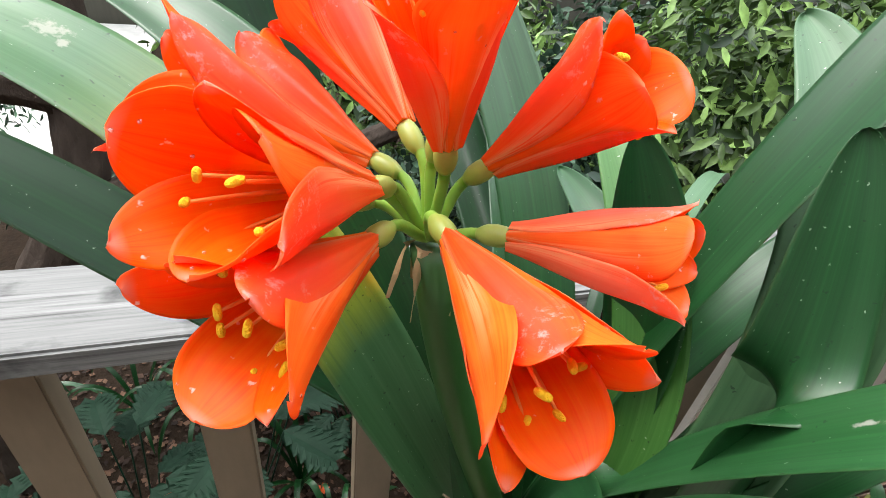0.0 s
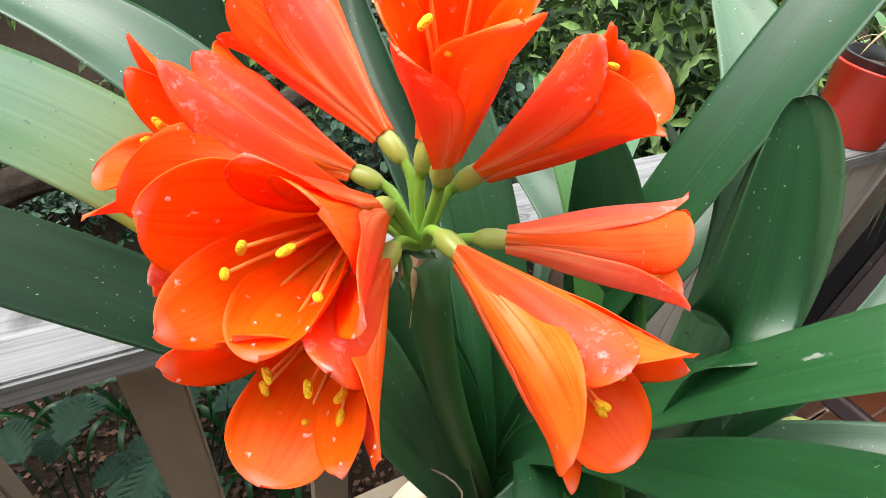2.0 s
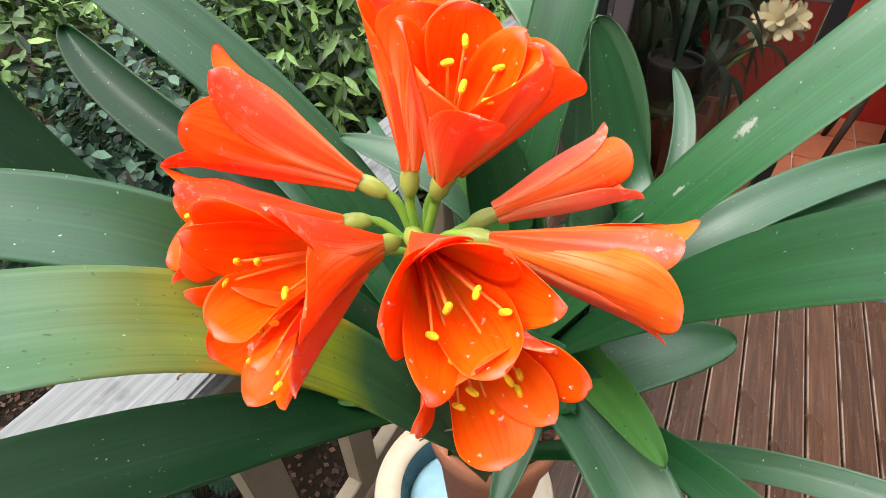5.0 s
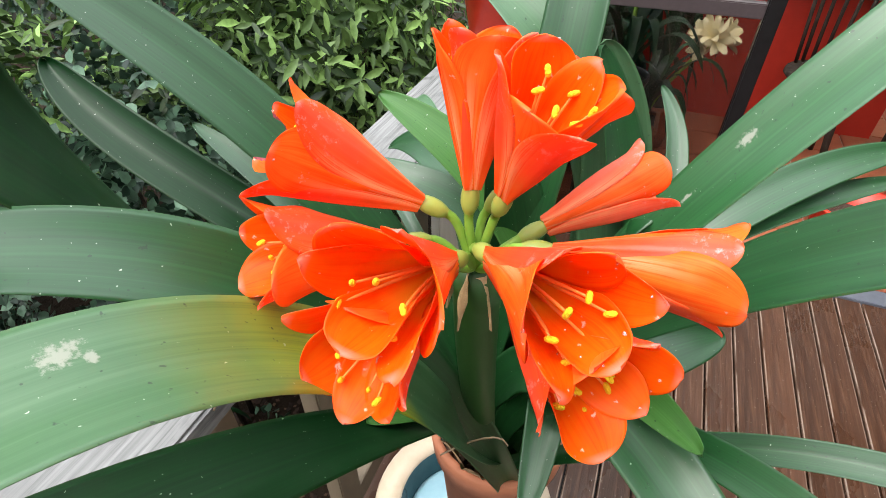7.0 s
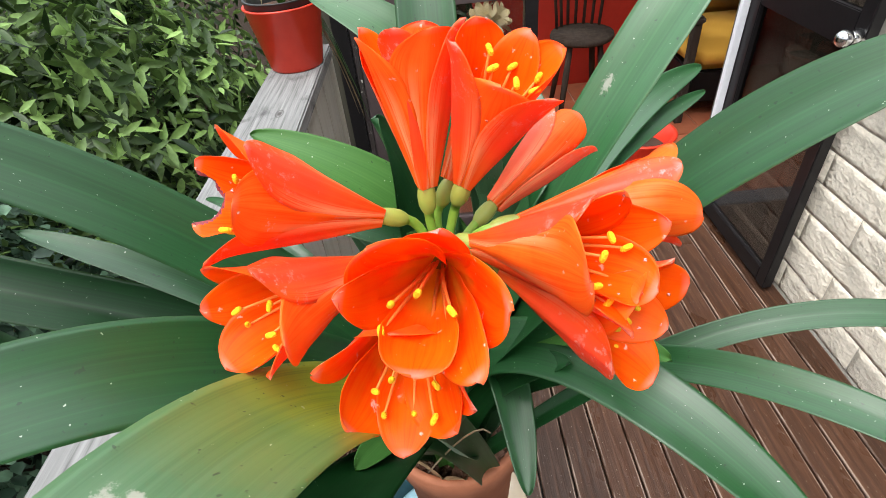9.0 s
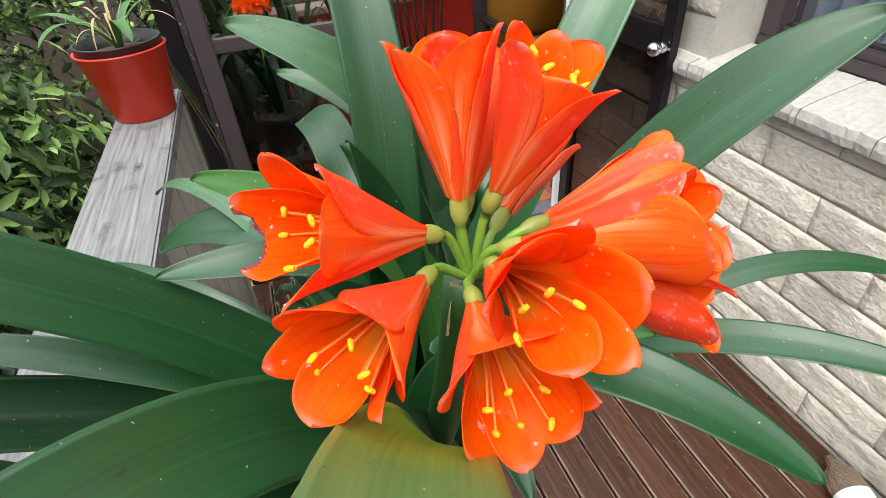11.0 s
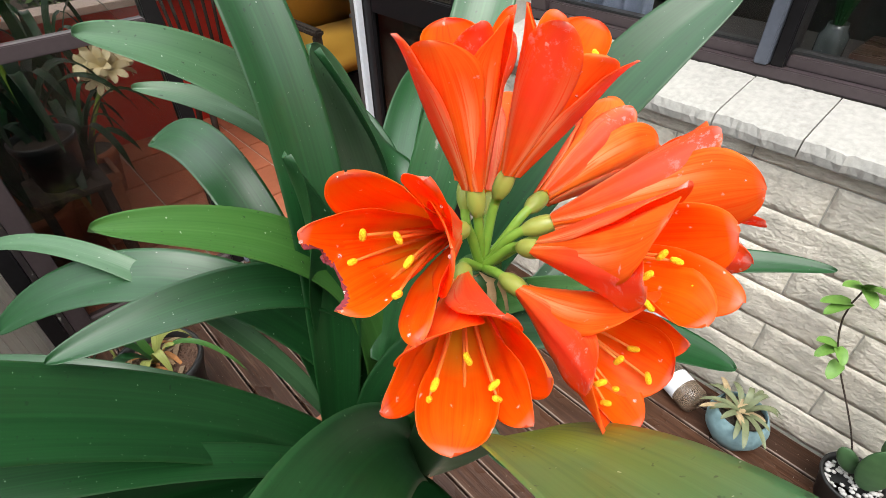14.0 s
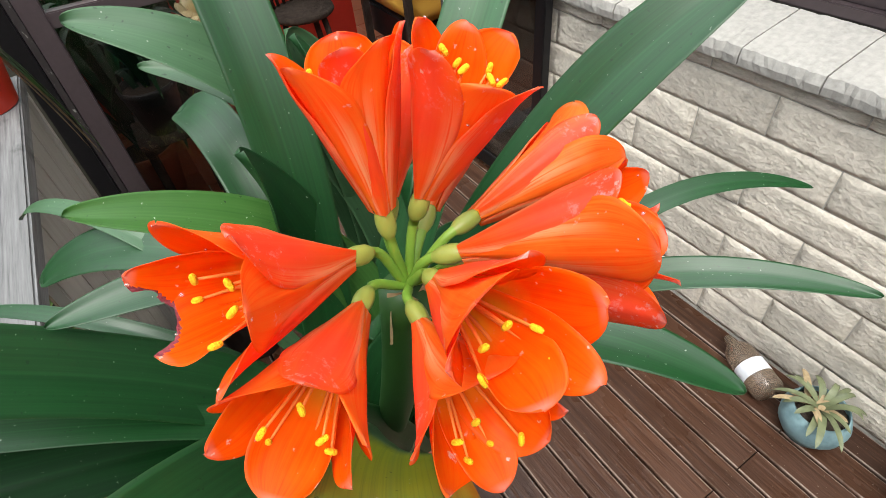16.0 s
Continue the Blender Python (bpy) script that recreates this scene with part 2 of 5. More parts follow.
def weathered_wood(name, dark, mid, pale):
    """Bare grey timber with long grain, dark cracks, stains and knots; the grain runs along x."""
    m = mat(name, mid, 0.75, spec=0.35)
    grain = noise_tex(m, coords(m, (3.0, 90, 90)), 1.6, 6.0, 0.65)
    wide = noise_tex(m, coords(m, (1.2, 16, 16)), 1.8, 4.0)
    stain = noise_tex(m, coords(m, (1, 1.6, 1.6)), 9.0, 5.0, 0.6)
    c = ramp(m, grain, (0.30, dark), (0.46, mid), (0.68, pale))
    c = mix(m, ramp(m, wide, (0.35, (0.75,) * 3), (0.55, (0, 0, 0))), c, mid)
    c = mix(m, ramp(m, stain, (0.56, (0, 0, 0)), (0.70, (0.75,) * 3)), c, tuple(0.55 * a for a in dark))
    kn = node(m, "ShaderNodeTexVoronoi", Scale=1.0)
    link(m, coords(m, (5.0, 11, 11)), kn.inputs["Vector"])
    c = mix(m, ramp(m, kn.outputs["Distance"], (0.05, (0.9,) * 3), (0.085, (0.15,) * 3), (0.10, (0.7,) * 3), (0.125, (0, 0, 0))), c, (0.035, 0.03, 0.027))
    link(m, c, bsdf(m).inputs["Base Color"])
    bump(m, grain, 0.35, 0.002)
    return m


rail_wood = weathered_wood("weathered_rail", (0.060, 0.059, 0.058), (0.160, 0.158, 0.155), (0.255, 0.252, 0.248))
baluster_paint = two_scale("baluster_paint", (0.145, 0.108, 0.070), (0.205, 0.156, 0.104), 0.65, 40, 6, 0.12, (1, 1, 0.3))
deck_wood = two_scale("deck_wood", (0.014, 0.0055, 0.003), (0.085, 0.036, 0.019), 0.30, 26, 5, 0.6, (0.14, 3, 3), 0.005, 0.55)
# pale worn edges along each board, with their wet reflection painted in
edge_sep = node(deck_wood, "ShaderNodeSeparateXYZ")
link(deck_wood, node(deck_wood, "ShaderNodeTexCoord").outputs["Object"], edge_sep.inputs[0])
edge_abs = node(deck_wood, "ShaderNodeMath")
edge_abs.operation = 'ABSOLUTE'
link(deck_wood, edge_sep.outputs[1], edge_abs.inputs[0])
streak = ramp(deck_wood, noise_tex(deck_wood, coords(deck_wood, (0.35, 9, 9)), 11.0, 6.0, 0.7), (0.50, (0, 0, 0)), (0.66, (0.45,) * 3))
wet = ramp(deck_wood, noise_tex(deck_wood, coords(deck_wood, (0.8, 1.4, 1)), 3.5, 4.0), (0.40, (0.22,) * 3), (0.62, (0.55,) * 3))
bsdf(deck_wood).inputs["Specular IOR Level"].default_value = 0.3
link(deck_wood, wet, bsdf(deck_wood).inputs["Roughness"])
grit = ramp(deck_wood, noise_tex(deck_wood, coords(deck_wood, (1, 1, 1)), 120.0, 2.0), (0.70, (0, 0, 0)), (0.73, (0.8,) * 3))
edge_band = ramp(deck_wood, scaled(deck_wood, edge_abs.outputs[0], 20.0), (0.76, (0, 0, 0)), (0.82, (1, 1, 1)), (0.87, (0.15,) * 3))
edge_wear_gleam = ramp(deck_wood, noise_tex(deck_wood, coords(deck_wood, (0.6, 4, 4)), 9.0, 5.0), (0.36, (0, 0, 0)), (0.52, (0.95,) * 3))
deck_base_colour = mix(deck_wood, streak, bsdf(deck_wood).inputs["Base Color"].links[0].from_socket, (0.125, 0.064, 0.040))
deck_base_colour = mix(deck_wood, grit, deck_base_colour, (0.24, 0.21, 0.18))
link(deck_wood, mix(deck_wood, mix(deck_wood, 1.0, edge_band, edge_wear_gleam, 'MULTIPLY'), deck_base_colour, (0.30, 0.225, 0.18)), bsdf(deck_wood).inputs["Base Color"])
stone = two_scale("split_block", (0.46, 0.41, 0.33), (0.80, 0.735, 0.63), 0.9, 55, 7, 0.8, (1, 1, 1.25), 0.010, 0.10)
stone_place = node(stone, "ShaderNodeNewGeometry").outputs["Position"]
stone_stain = ramp(stone, noise_tex(stone, stone_place, 3.2, 6.0, 0.65), (0.46, (0, 0, 0)), (0.68, (0.65,) * 3))
stone_streak = ramp(stone, noise_tex(stone, stone_place, 17.0, 5.0, 0.7), (0.56, (0, 0, 0)), (0.68, (0.5,) * 3))
stone_colour = mix(stone, stone_stain, bsdf(stone).inputs["Base Color"].links[0].from_socket, (0.32, 0.298, 0.255))
link(stone, mix(stone, stone_streak, stone_colour, (0.34, 0.31, 0.26)), bsdf(stone).inputs["Base Color"])
sill_stone = two_scale("sill_stone", (0.26, 0.25, 0.225), (0.50, 0.482, 0.445), 0.9, 70, 9, 0.4, (1, 1, 1), 0.004, 0.08)
mortar = two_scale("mortar", (0.34, 0.32, 0.28), (0.50, 0.475, 0.42), 0.95, 90, 12, 0.3)
frame_brown = two_scale("bronze_frame", (0.045, 0.032, 0.034), (0.070, 0.052, 0.055), 0.42, 60, 8, 0.05)
flaked_frame = two_scale("flaked_frame", (0.018, 0.014, 0.014), (0.034, 0.027, 0.027), 0.5, 60, 8, 0.05)
flake_colour = bsdf(flaked_frame).inputs["Base Color"].links[0].from_socket
flake_mask = ramp(flaked_frame, noise_tex(flaked_frame, coords(flaked_frame, (1, 1, 0.5)), 70.0, 4.0, 0.7), (0.62, (0, 0, 0)), (0.66, (1, 1, 1)))
link(flaked_frame, mix(flaked_frame, flake_mask, flake_colour, (0.42, 0.42, 0.38)), bsdf(flaked_frame).inputs["Base Color"])
frame_dark = two_scale("dark_frame", (0.006, 0.0055, 0.006), (0.012, 0.011, 0.012), 0.3, 60, 8, 0.05)
bsdf(frame_dark).inputs["Specular IOR Level"].default_value = 0.25
grey_alu = two_scale("grey_aluminium", (0.07, 0.08, 0.10), (0.11, 0.12, 0.15), 0.4, 60, 8, 0.05)
white_trim = two_scale("white_trim", (0.60, 0.62, 0.66), (0.74, 0.76, 0.8), 0.5, 60, 8, 0.05)
terracotta = two_scale("terracotta", (0.30, 0.10, 0.05), (0.44, 0.16, 0.08), 0.75, 60, 9, 0.2)
cream_glaze = two_scale("cream_glaze", (0.40, 0.31, 0.21), (0.52, 0.42, 0.31), 0.45, 50, 10, 0.12)
teal_glaze = two_scale("teal_glaze", (0.015, 0.05, 0.06), (0.03, 0.085, 0.10), 0.25, 60, 12, 0.05)
blue_glaze = two_scale("blue_glaze", (0.17, 0.30, 0.36), (0.25, 0.40, 0.46), 0.3, 60, 12, 0.05)
bark_mulch = two_scale("bark_mulch", (0.035, 0.018, 0.012), (0.16, 0.085, 0.055), 0.9, 130, 30, 0.8, (1, 1, 1), 0.01)
red_plastic = two_scale("red_plastic", (0.62, 0.028, 0.012), (0.72, 0.045, 0.02), 0.32, 40, 6, 0.03)
black_plastic = two_scale("black_plastic", (0.012, 0.012, 0.012), (0.022, 0.022, 0.022), 0.45, 60, 8, 0.05)
soil_mat = two_scale("soil", (0.02, 0.014, 0.01), (0.07, 0.05, 0.035), 0.95, 120, 20, 0.9, (1, 1, 1), 0.01)
# soil colour lowered to hold the shade under deck and shrubs
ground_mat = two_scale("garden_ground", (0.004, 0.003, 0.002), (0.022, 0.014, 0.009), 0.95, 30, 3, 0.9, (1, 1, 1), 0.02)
tile_mat = two_scale("terracotta_tile", (0.30, 0.085, 0.04), (0.44, 0.14, 0.07), 0.4, 20, 5, 0.06, (1, 1, 1), 0.002, 0.2)
grout_mat = two_scale("grout", (0.42, 0.36, 0.32), (0.52, 0.46, 0.42), 0.9, 80, 10, 0.1)
bark_mat = two_scale("tree_bark", (0.015, 0.011, 0.009), (0.07, 0.052, 0.042), 0.95, 30, 6, 0.9, (1, 1, 0.4), 0.02)


def foliage_material(name, dark, light, rough=0.42):
    """Small leaves, each of its own tone."""
    m = mat(name, light, rough, spec=0.3)
    geo = node(m, "ShaderNodeNewGeometry")
    n = noise_tex(m, coords(m, (1, 1, 1)), 40.0, 4.0)
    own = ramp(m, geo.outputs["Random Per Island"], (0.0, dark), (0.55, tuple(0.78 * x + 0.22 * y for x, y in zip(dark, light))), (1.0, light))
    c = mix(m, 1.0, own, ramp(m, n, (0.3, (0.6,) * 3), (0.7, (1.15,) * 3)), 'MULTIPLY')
    link(m, c, bsdf(m).inputs["Base Color"])
    thin(m, c, 0.12)
    return m


# the near-black leaf tones stand in for shaded gaps between the leaves
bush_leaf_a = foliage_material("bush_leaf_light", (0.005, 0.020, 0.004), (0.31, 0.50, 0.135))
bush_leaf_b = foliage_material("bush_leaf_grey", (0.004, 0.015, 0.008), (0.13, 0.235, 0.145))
# near-black green: the shade beside the deck is put into the leaf colour
fern_mat = two_scale("fern_leaf_shaded", (0.004, 0.012, 0.007), (0.012, 0.031, 0.018), 0.6, 30, 3, 0.1)
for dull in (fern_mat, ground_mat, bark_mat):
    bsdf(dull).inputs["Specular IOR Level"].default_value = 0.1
fence_mat = two_scale("dark_fence", (0.02, 0.022, 0.015), (0.06, 0.055, 0.04), 0.9, 20, 3, 0.3, (1, 1, 0.1))
sheet_mat = mat("translucent_sheet", (0.75, 0.77, 0.76), 0.5)
thin(sheet_mat, (0.75, 0.77, 0.76), 0.75)
red_paint = two_scale("red_paint", (0.42, 0.02, 0.01), (0.52, 0.03, 0.015), 0.5, 20, 4, 0.05)
mustard = two_scale("mustard_fabric", (0.46, 0.22, 0.02), (0.58, 0.30, 0.035), 0.9, 300, 8, 0.25)
# plaster darkened so the rooms behind the glass look unlit
room_dark = two_scale("room_plaster_unlit", (0.05, 0.046, 0.044), (0.085, 0.08, 0.075), 0.9, 20, 3, 0.05)
curtain_mat = two_scale("curtain_blue", (0.14, 0.17, 0.24), (0.24, 0.28, 0.37), 0.9, 300, 8, 0.2)
chrome = mat("chrome", (0.75, 0.75, 0.76), 0.15, 1.0)
drop_mat = mat("water", (1.0, 0.93, 0.9), 0.03)
bsdf(drop_mat).inputs["Transmission Weight"].default_value = 0.75
bsdf(drop_mat).inputs["IOR"].default_value = 1.33
glass = mat("glass", (1, 1, 1), 0.02)
bsdf(glass).inputs["Transmission Weight"].default_value = 1.0
bsdf(glass).inputs["IOR"].default_value = 1.45
tinted_glass = mat("tinted_glass", (0.44, 0.42, 0.41), 0.02)
bsdf(tinted_glass).inputs["Transmission Weight"].default_value = 1.0
bsdf(tinted_glass).inputs["IOR"].default_value = 1.45

clear_glass = mat("clear_glass", (0.72, 0.72, 0.70), 0.02)
bsdf(clear_glass).inputs["Transmission Weight"].default_value = 1.0
bsdf(clear_glass).inputs["IOR"].default_value = 1.45
dark_glass = mat("dark_glass", (0.14, 0.125, 0.12), 0.02)
bsdf(dark_glass).inputs["Transmission Weight"].default_value = 1.0
bsdf(dark_glass).inputs["IOR"].default_value = 1.45

# ---- mesh helpers ----


def mesh(name, verts, faces, materials, uvs=None, mat_index=None, smooth=True):
    me = bpy.data.meshes.new(name)
    me.from_pydata([tuple(v) for v in verts], [], faces)
    for m in (materials if isinstance(materials, (list, tuple)) else [materials]):
        me.materials.append(m)
    if uvs is not None:
        lay = me.uv_layers.new(name="UVMap")
        flat = []
        for l in me.loops:
            flat.extend(uvs[l.vertex_index])
        lay.data.foreach_set("uv", flat)
    if mat_index is not None:
        me.polygons.foreach_set("material_index", mat_index)
    if smooth:
        me.polygons.foreach_set("use_smooth", [True] * len(me.polygons))
    me.validate()
    me.update()
    return me


def bm_mesh(name, bm, material, smooth=False):
    me = bpy.data.meshes.new(name)
    bm.to_mesh(me)
    bm.free()
    me.materials.append(material)
    if smooth:
        me.polygons.foreach_set("use_smooth", [True] * len(me.polygons))
    return me


def part(name, bm, material, parent, label="", smooth=False):
    me = bm if isinstance(bm, bpy.types.Mesh) else bm_mesh(name, bm, material, smooth)
    ob = new(name, me)
    ob.parent = parent
    if label:
        tagged(ob, label)
    return ob


def thing(name, label, category, group="", kind="", at=(0, 0, 0)):
    ob = new(name)
    ob.location = at
    return tagged(ob, label, category, group, kind)


def box(x0, x1, y0, y1, z0, z1, bevel=0.0, bm=None):
    bm = bm or bmesh.new()
    r = bmesh.ops.create_cube(bm, size=1)
    bmesh.ops.transform(bm, verts=r["verts"], matrix=Matrix.Translation(((x0 + x1) / 2, (y0 + y1) / 2, (z0 + z1) / 2))
                        @ Matrix.Diagonal((x1 - x0, y1 - y0, z1 - z0, 1)))
    if bevel:
        es = list({e for v in r["verts"] for e in v.link_edges})
        bmesh.ops.bevel(bm, geom=es, offset=bevel, segments=2, affect='EDGES')
    return bm


def structure(name, bm, material, label, smooth=False):
    ob = new(name, bm if isinstance(bm, bpy.types.Mesh) else bm_mesh(name, bm, material, smooth))
    return tagged(ob, label, kind="structure")


def lathe(name, profile, material, n=40, smooth=True):
    """A turned shape from (radius, height) pairs."""
    verts, faces = [], []
    for r, z in profile:
        for i in range(n):
            a = 2 * math.pi * i / n
            verts.append((r * math.cos(a), r * math.sin(a), z))
    for j in range(len(profile) - 1):
        for i in range(n):
            k = (i + 1) % n
            faces.append((j * n + i, j * n + k, (j + 1) * n + k, (j + 1) * n + i))
    return mesh(name, verts, faces, material, smooth=smooth)


def tube(name, pts, radii, material, n=8, flat=1.0, side=None):
    """A round or flattened rod along points."""
    pts = [Vector(p) for p in pts]
    verts, faces = [], []
    ref = Vector(side) if side else Vector((0.31, 0.77, 0.55))
    for i, p in enumerate(pts):
        t = (pts[min(i + 1, len(pts) - 1)] - pts[max(i - 1, 0)]).normalized()
        u = (ref - t * ref.dot(t)).normalized()
        v = t.cross(u)
        r = radii[i] if isinstance(radii, (list, tuple)) else radii
        for k in range(n):
            a = 2 * math.pi * k / n
            verts.append(p + u * (r * math.cos(a)) + v * (r * flat * math.sin(a)))
    for i in range(len(pts) - 1):
        for k in range(n):
            l = (k + 1) % n
            faces.append((i * n + k, i * n + l, (i + 1) * n + l, (i + 1) * n + k))
    faces.append(tuple(range(n))[::-1])
    faces.append(tuple((len(pts) - 1) * n + k for k in range(n)))
    return mesh(name, verts, faces, material)


def bez(a, b, c, d, t):
    s = 1 - t
    return Vector(a) * s**3 + Vector(b) * (3 * s * s * t) + Vector(c) * (3 * s * t * t) + Vector(d) * t**3


# ---- house wall, deck, rail ----
WALL_Y, RAIL_Y0, RAIL_Y1 = -1.234, 0.302, 0.450
END_X, WIN_X = 1.80, 1.0
EYE_SIDE = Matrix.Translation((-0.125, 0.11, 1.485))
SETBACK = EYE_SIDE @ Matrix.Scale(1.111, 4) @ EYE_SIDE.inverted()  # window and sill lie back in the wall's depth

wall = structure("wall_house", box(-4.0, 1.9, WALL_Y - 0.22, WALL_Y - 0.0035, -0.6, 0.845), mortar,
                 "pale split-face concrete block wall with recessed mortar joints")
wall_pier = structure("wall_pier", box(WIN_X + 0.128, 1.9, WALL_Y - 0.22, WALL_Y - 0.0035, 0.845, 3.2), mortar, "pale block wall beside the window")
structure("wall_upper", box(-4.0, WIN_X, WALL_Y - 0.22, WALL_Y - 0.0035, 2.3, 3.2), mortar, "block wall above the window")

deck_base = structure("deck", box(-4.0, END_X, WALL_Y, RAIL_Y1 + 0.05, -0.16, -0.034), frame_dark, "dark stained timber deck boards with grooves")

rail = thing("deck_railing", "weathered grey timber deck railing with painted balusters", "railing")
part("top_rail", box(-3.5, 1.46, RAIL_Y0, RAIL_Y1, 0.964, 1.0, 0.004), rail_wood, rail, "weathered bare timber top rail")
part("bottom_rail", box(-3.5, 1.46, 0.388, 0.428, 0.08, 0.16, 0.003), baluster_paint, rail)
x = -3.46
while x < 1.45:
    part("baluster", box(x - 0.036, x + 0.036, 0.386, 0.430, 0.16, 0.962, 0.003), baluster_paint, rail, "beige painted baluster")
    x += 0.236
screen_paint = two_scale("board_paint", (0.27, 0.25, 0.215), (0.40, 0.375, 0.33), 0.7, 40, 5, 0.15, (1, 1, 0.2))
for i in range(5):
    part("board", box(0.742 + 0.143 * i, 0.882 + 0.143 * i, 0.322, 0.344 - 0.002 * (i % 2), 0.012, 0.962, 0.003), screen_paint, rail, "pale grey painted upright board")
part("end_post", box(1.458, 1.492, 0.312, 0.40, 0.0, 0.985, 0.003), screen_paint, rail, "pale grey painted end post")

# ---- the clivia ----
HUB = Vector((0, 0, 1.34))
plant = thing("clivia_plant", "potted clivia with an umbel of orange trumpet flowers and strappy leaves", "potted plant")


def leaf(p0, p1, p2, p3, width, material=None, twist=0.0, facing=(-0.45, 0.0, 0.9), channel=0.17, blunt=0.16, label=""):
    n, m = 52, 16
    S = [1 - (1 - i / n) ** 1.5 for i in range(n + 1)]  # rows closer together towards the tip
    P = [bez(p0, p1, p2, p3, s) for s in S]
    face = Vector(facing)
    verts, uvs = [], []
    seed = abs(hash((round(p3[0] * 1000), round(p3[1] * 1000)))) % 97
    for i, p in enumerate(P):
        s = S[i]
        t = (P[min(i + 1, n)] - P[max(i - 1, 0)]).normalized()
        side = face.cross(t).normalized()
        side = Matrix.Rotation(radians(twist) * s, 3, t) @ side
        up = t.cross(side)
        w = width * (0.62 + 0.38 * min(1.0, s / 0.4))
        if s > 1 - blunt * 2:
            q = (s - (1 - blunt * 2)) / (blunt * 2)
            w *= math.sqrt(max(0.0, 1 - q**2.2)) * 0.996 + 0.004
        wave = 0.03 * width * math.sin(7 * s + seed)
        for thick in (0.0, -0.0011):
            for k in range(m + 1):
                c = k / m - 0.5
                lift = channel * width * (4 * c * c) ** 0.8 * (1 - 0.6 * s) + wave * c * 2 + 0.0045 * width * math.cos(15 * c + seed + 0.6 * math.sin(3 * s + seed))
                verts.append(p + side * (c * w) + up * (lift + thick * (1 - 2 * abs(c) * 0.8)))
                uvs.append((k / m, s))
    faces = []
    row = 2 * (m + 1)
    for i in range(n):
        a, b = i * row, (i + 1) * row
        for k in range(m):
            faces.append((a + k, b + k, b + k + 1, a + k + 1))
            o = m + 1
            faces.append((a + o + k, a + o + k + 1, b + o + k + 1, b + o + k))
        faces.append((a, a + m + 1, b + m + 1, b))
        faces.append((a + m, b + m, b + 2 * m + 1, a + 2 * m + 1))
    return part("leaf", mesh("leaf", verts, faces, material or leaf_green, uvs), None, plant, label)


leaf((0.124, 0.023, 0.987), (0.126, -0.020, 1.173), (0.099, -0.092, 1.357), (0.177, -0.230, 1.504), 0.040, leaf_scarred, twist=1, facing=(-0.02, -0.35, 1.0), label="broad green leaf with white scars")
leaf((0.140, 0.021, 0.993), (0.085, -0.040, 1.181), (0.054, -0.110, 1.362), (0.000, -0.203, 1.417), 0.0445, leaf_green, twist=24, facing=(-0.10, 0.02, 1.0))
leaf((0.114, 0.007, 0.987), (-0.024, 0.000, 1.160), (-0.013, 0.058, 1.468), (-0.282, 0.092, 1.380), 0.048, leaf_yellow, twist=15, facing=(-0.07, -0.36, 1.0), label="broad yellowing strappy leaf with a pale dry scar")
leaf((0.114, 0.017, 0.985), (0.049, 0.049, 1.139), (-0.068, 0.065, 1.258), (-0.240, 0.132, 1.345), 0.056, leaf_shaded, facing=(-0.56, 0.20, 1.0))
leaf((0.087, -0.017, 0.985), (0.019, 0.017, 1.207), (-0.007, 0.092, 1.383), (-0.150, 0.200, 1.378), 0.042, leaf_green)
leaf((0.126, 0.017, 0.993), (0.165, 0.145, 1.182), (0.102, 0.357, 1.230), (0.143, 0.465, 1.317), 0.048, leaf_shaded, channel=0.34, facing=(-0.6, -0.25, 0.8))
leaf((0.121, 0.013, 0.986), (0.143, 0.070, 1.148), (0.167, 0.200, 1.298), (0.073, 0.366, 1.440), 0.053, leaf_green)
leaf((0.111, 0.016, 0.985), (0.015, 0.097, 1.147), (-0.031, 0.152, 1.331), (-0.097, 0.213, 1.503), 0.056, leaf_shaded, facing=(-0.35, 0.35, 1.0))
leaf((0.131, 0.038, 0.990), (0.135, 0.024, 1.195), (0.093, -0.021, 1.348), (0.266, 0.007, 1.521), 0.039, leaf_green, twist=-4)
leaf((0.125, -0.010, 0.990), (0.130, -0.100, 1.190), (0.185, -0.055, 1.365), (0.219, 0.080, 1.404), 0.044, leaf_skylit)
leaf((0.122, 0.007, 0.979), (0.142, -0.080, 1.113), (0.132, -0.094, 1.242), (0.153, -0.021, 1.387), 0.044, leaf_green, blunt=0.12, twist=-3, facing=(0.05, 0.24, 1.0))
# lit half of the folded leaf above, added as a second, paler blade
leaf((0.126, 0.003, 0.979), (0.155, -0.055, 1.120), (0.172, -0.072, 1.260), (0.163, -0.022, 1.388), 0.048, leaf_skylit, blunt=0.13, twist=0, facing=(-0.85, -0.20, 0.48))
leaf((0.120, 0.014, 0.985), (0.135, 0.020, 1.160), (0.220, 0.115, 1.350), (0.362, 0.196, 1.228), 0.016, leaf_skylit)
leaf((0.120, 0.016, 0.985), (0.135, 0.030, 1.130), (0.205, 0.160, 1.255), (0.329, 0.266, 1.182), 0.014, leaf_green)
leaf((0.122, 0.008, 0.989), (0.123, -0.045, 1.158), (0.142, -0.036, 1.274), (0.138, 0.119, 1.342), 0.040, leaf_fresh)
leaf((0.117, -0.008, 0.999), (0.133, -0.015, 1.219), (0.209, 0.091, 1.312), (0.292, 0.194, 1.206), 0.042, leaf_green)
leaf((0.126, 0.004, 0.993), (0.130, -0.051, 1.179), (0.151, -0.022, 1.275), (0.154, 0.165, 1.270), 0.034, leaf_green)
leaf((0.113, 0.022, 0.994), (0.160, 0.017, 1.242), (0.238, 0.015, 1.347), (0.338, 0.040, 1.284), 0.038, leaf_green, twist=-10, blunt=0.10)
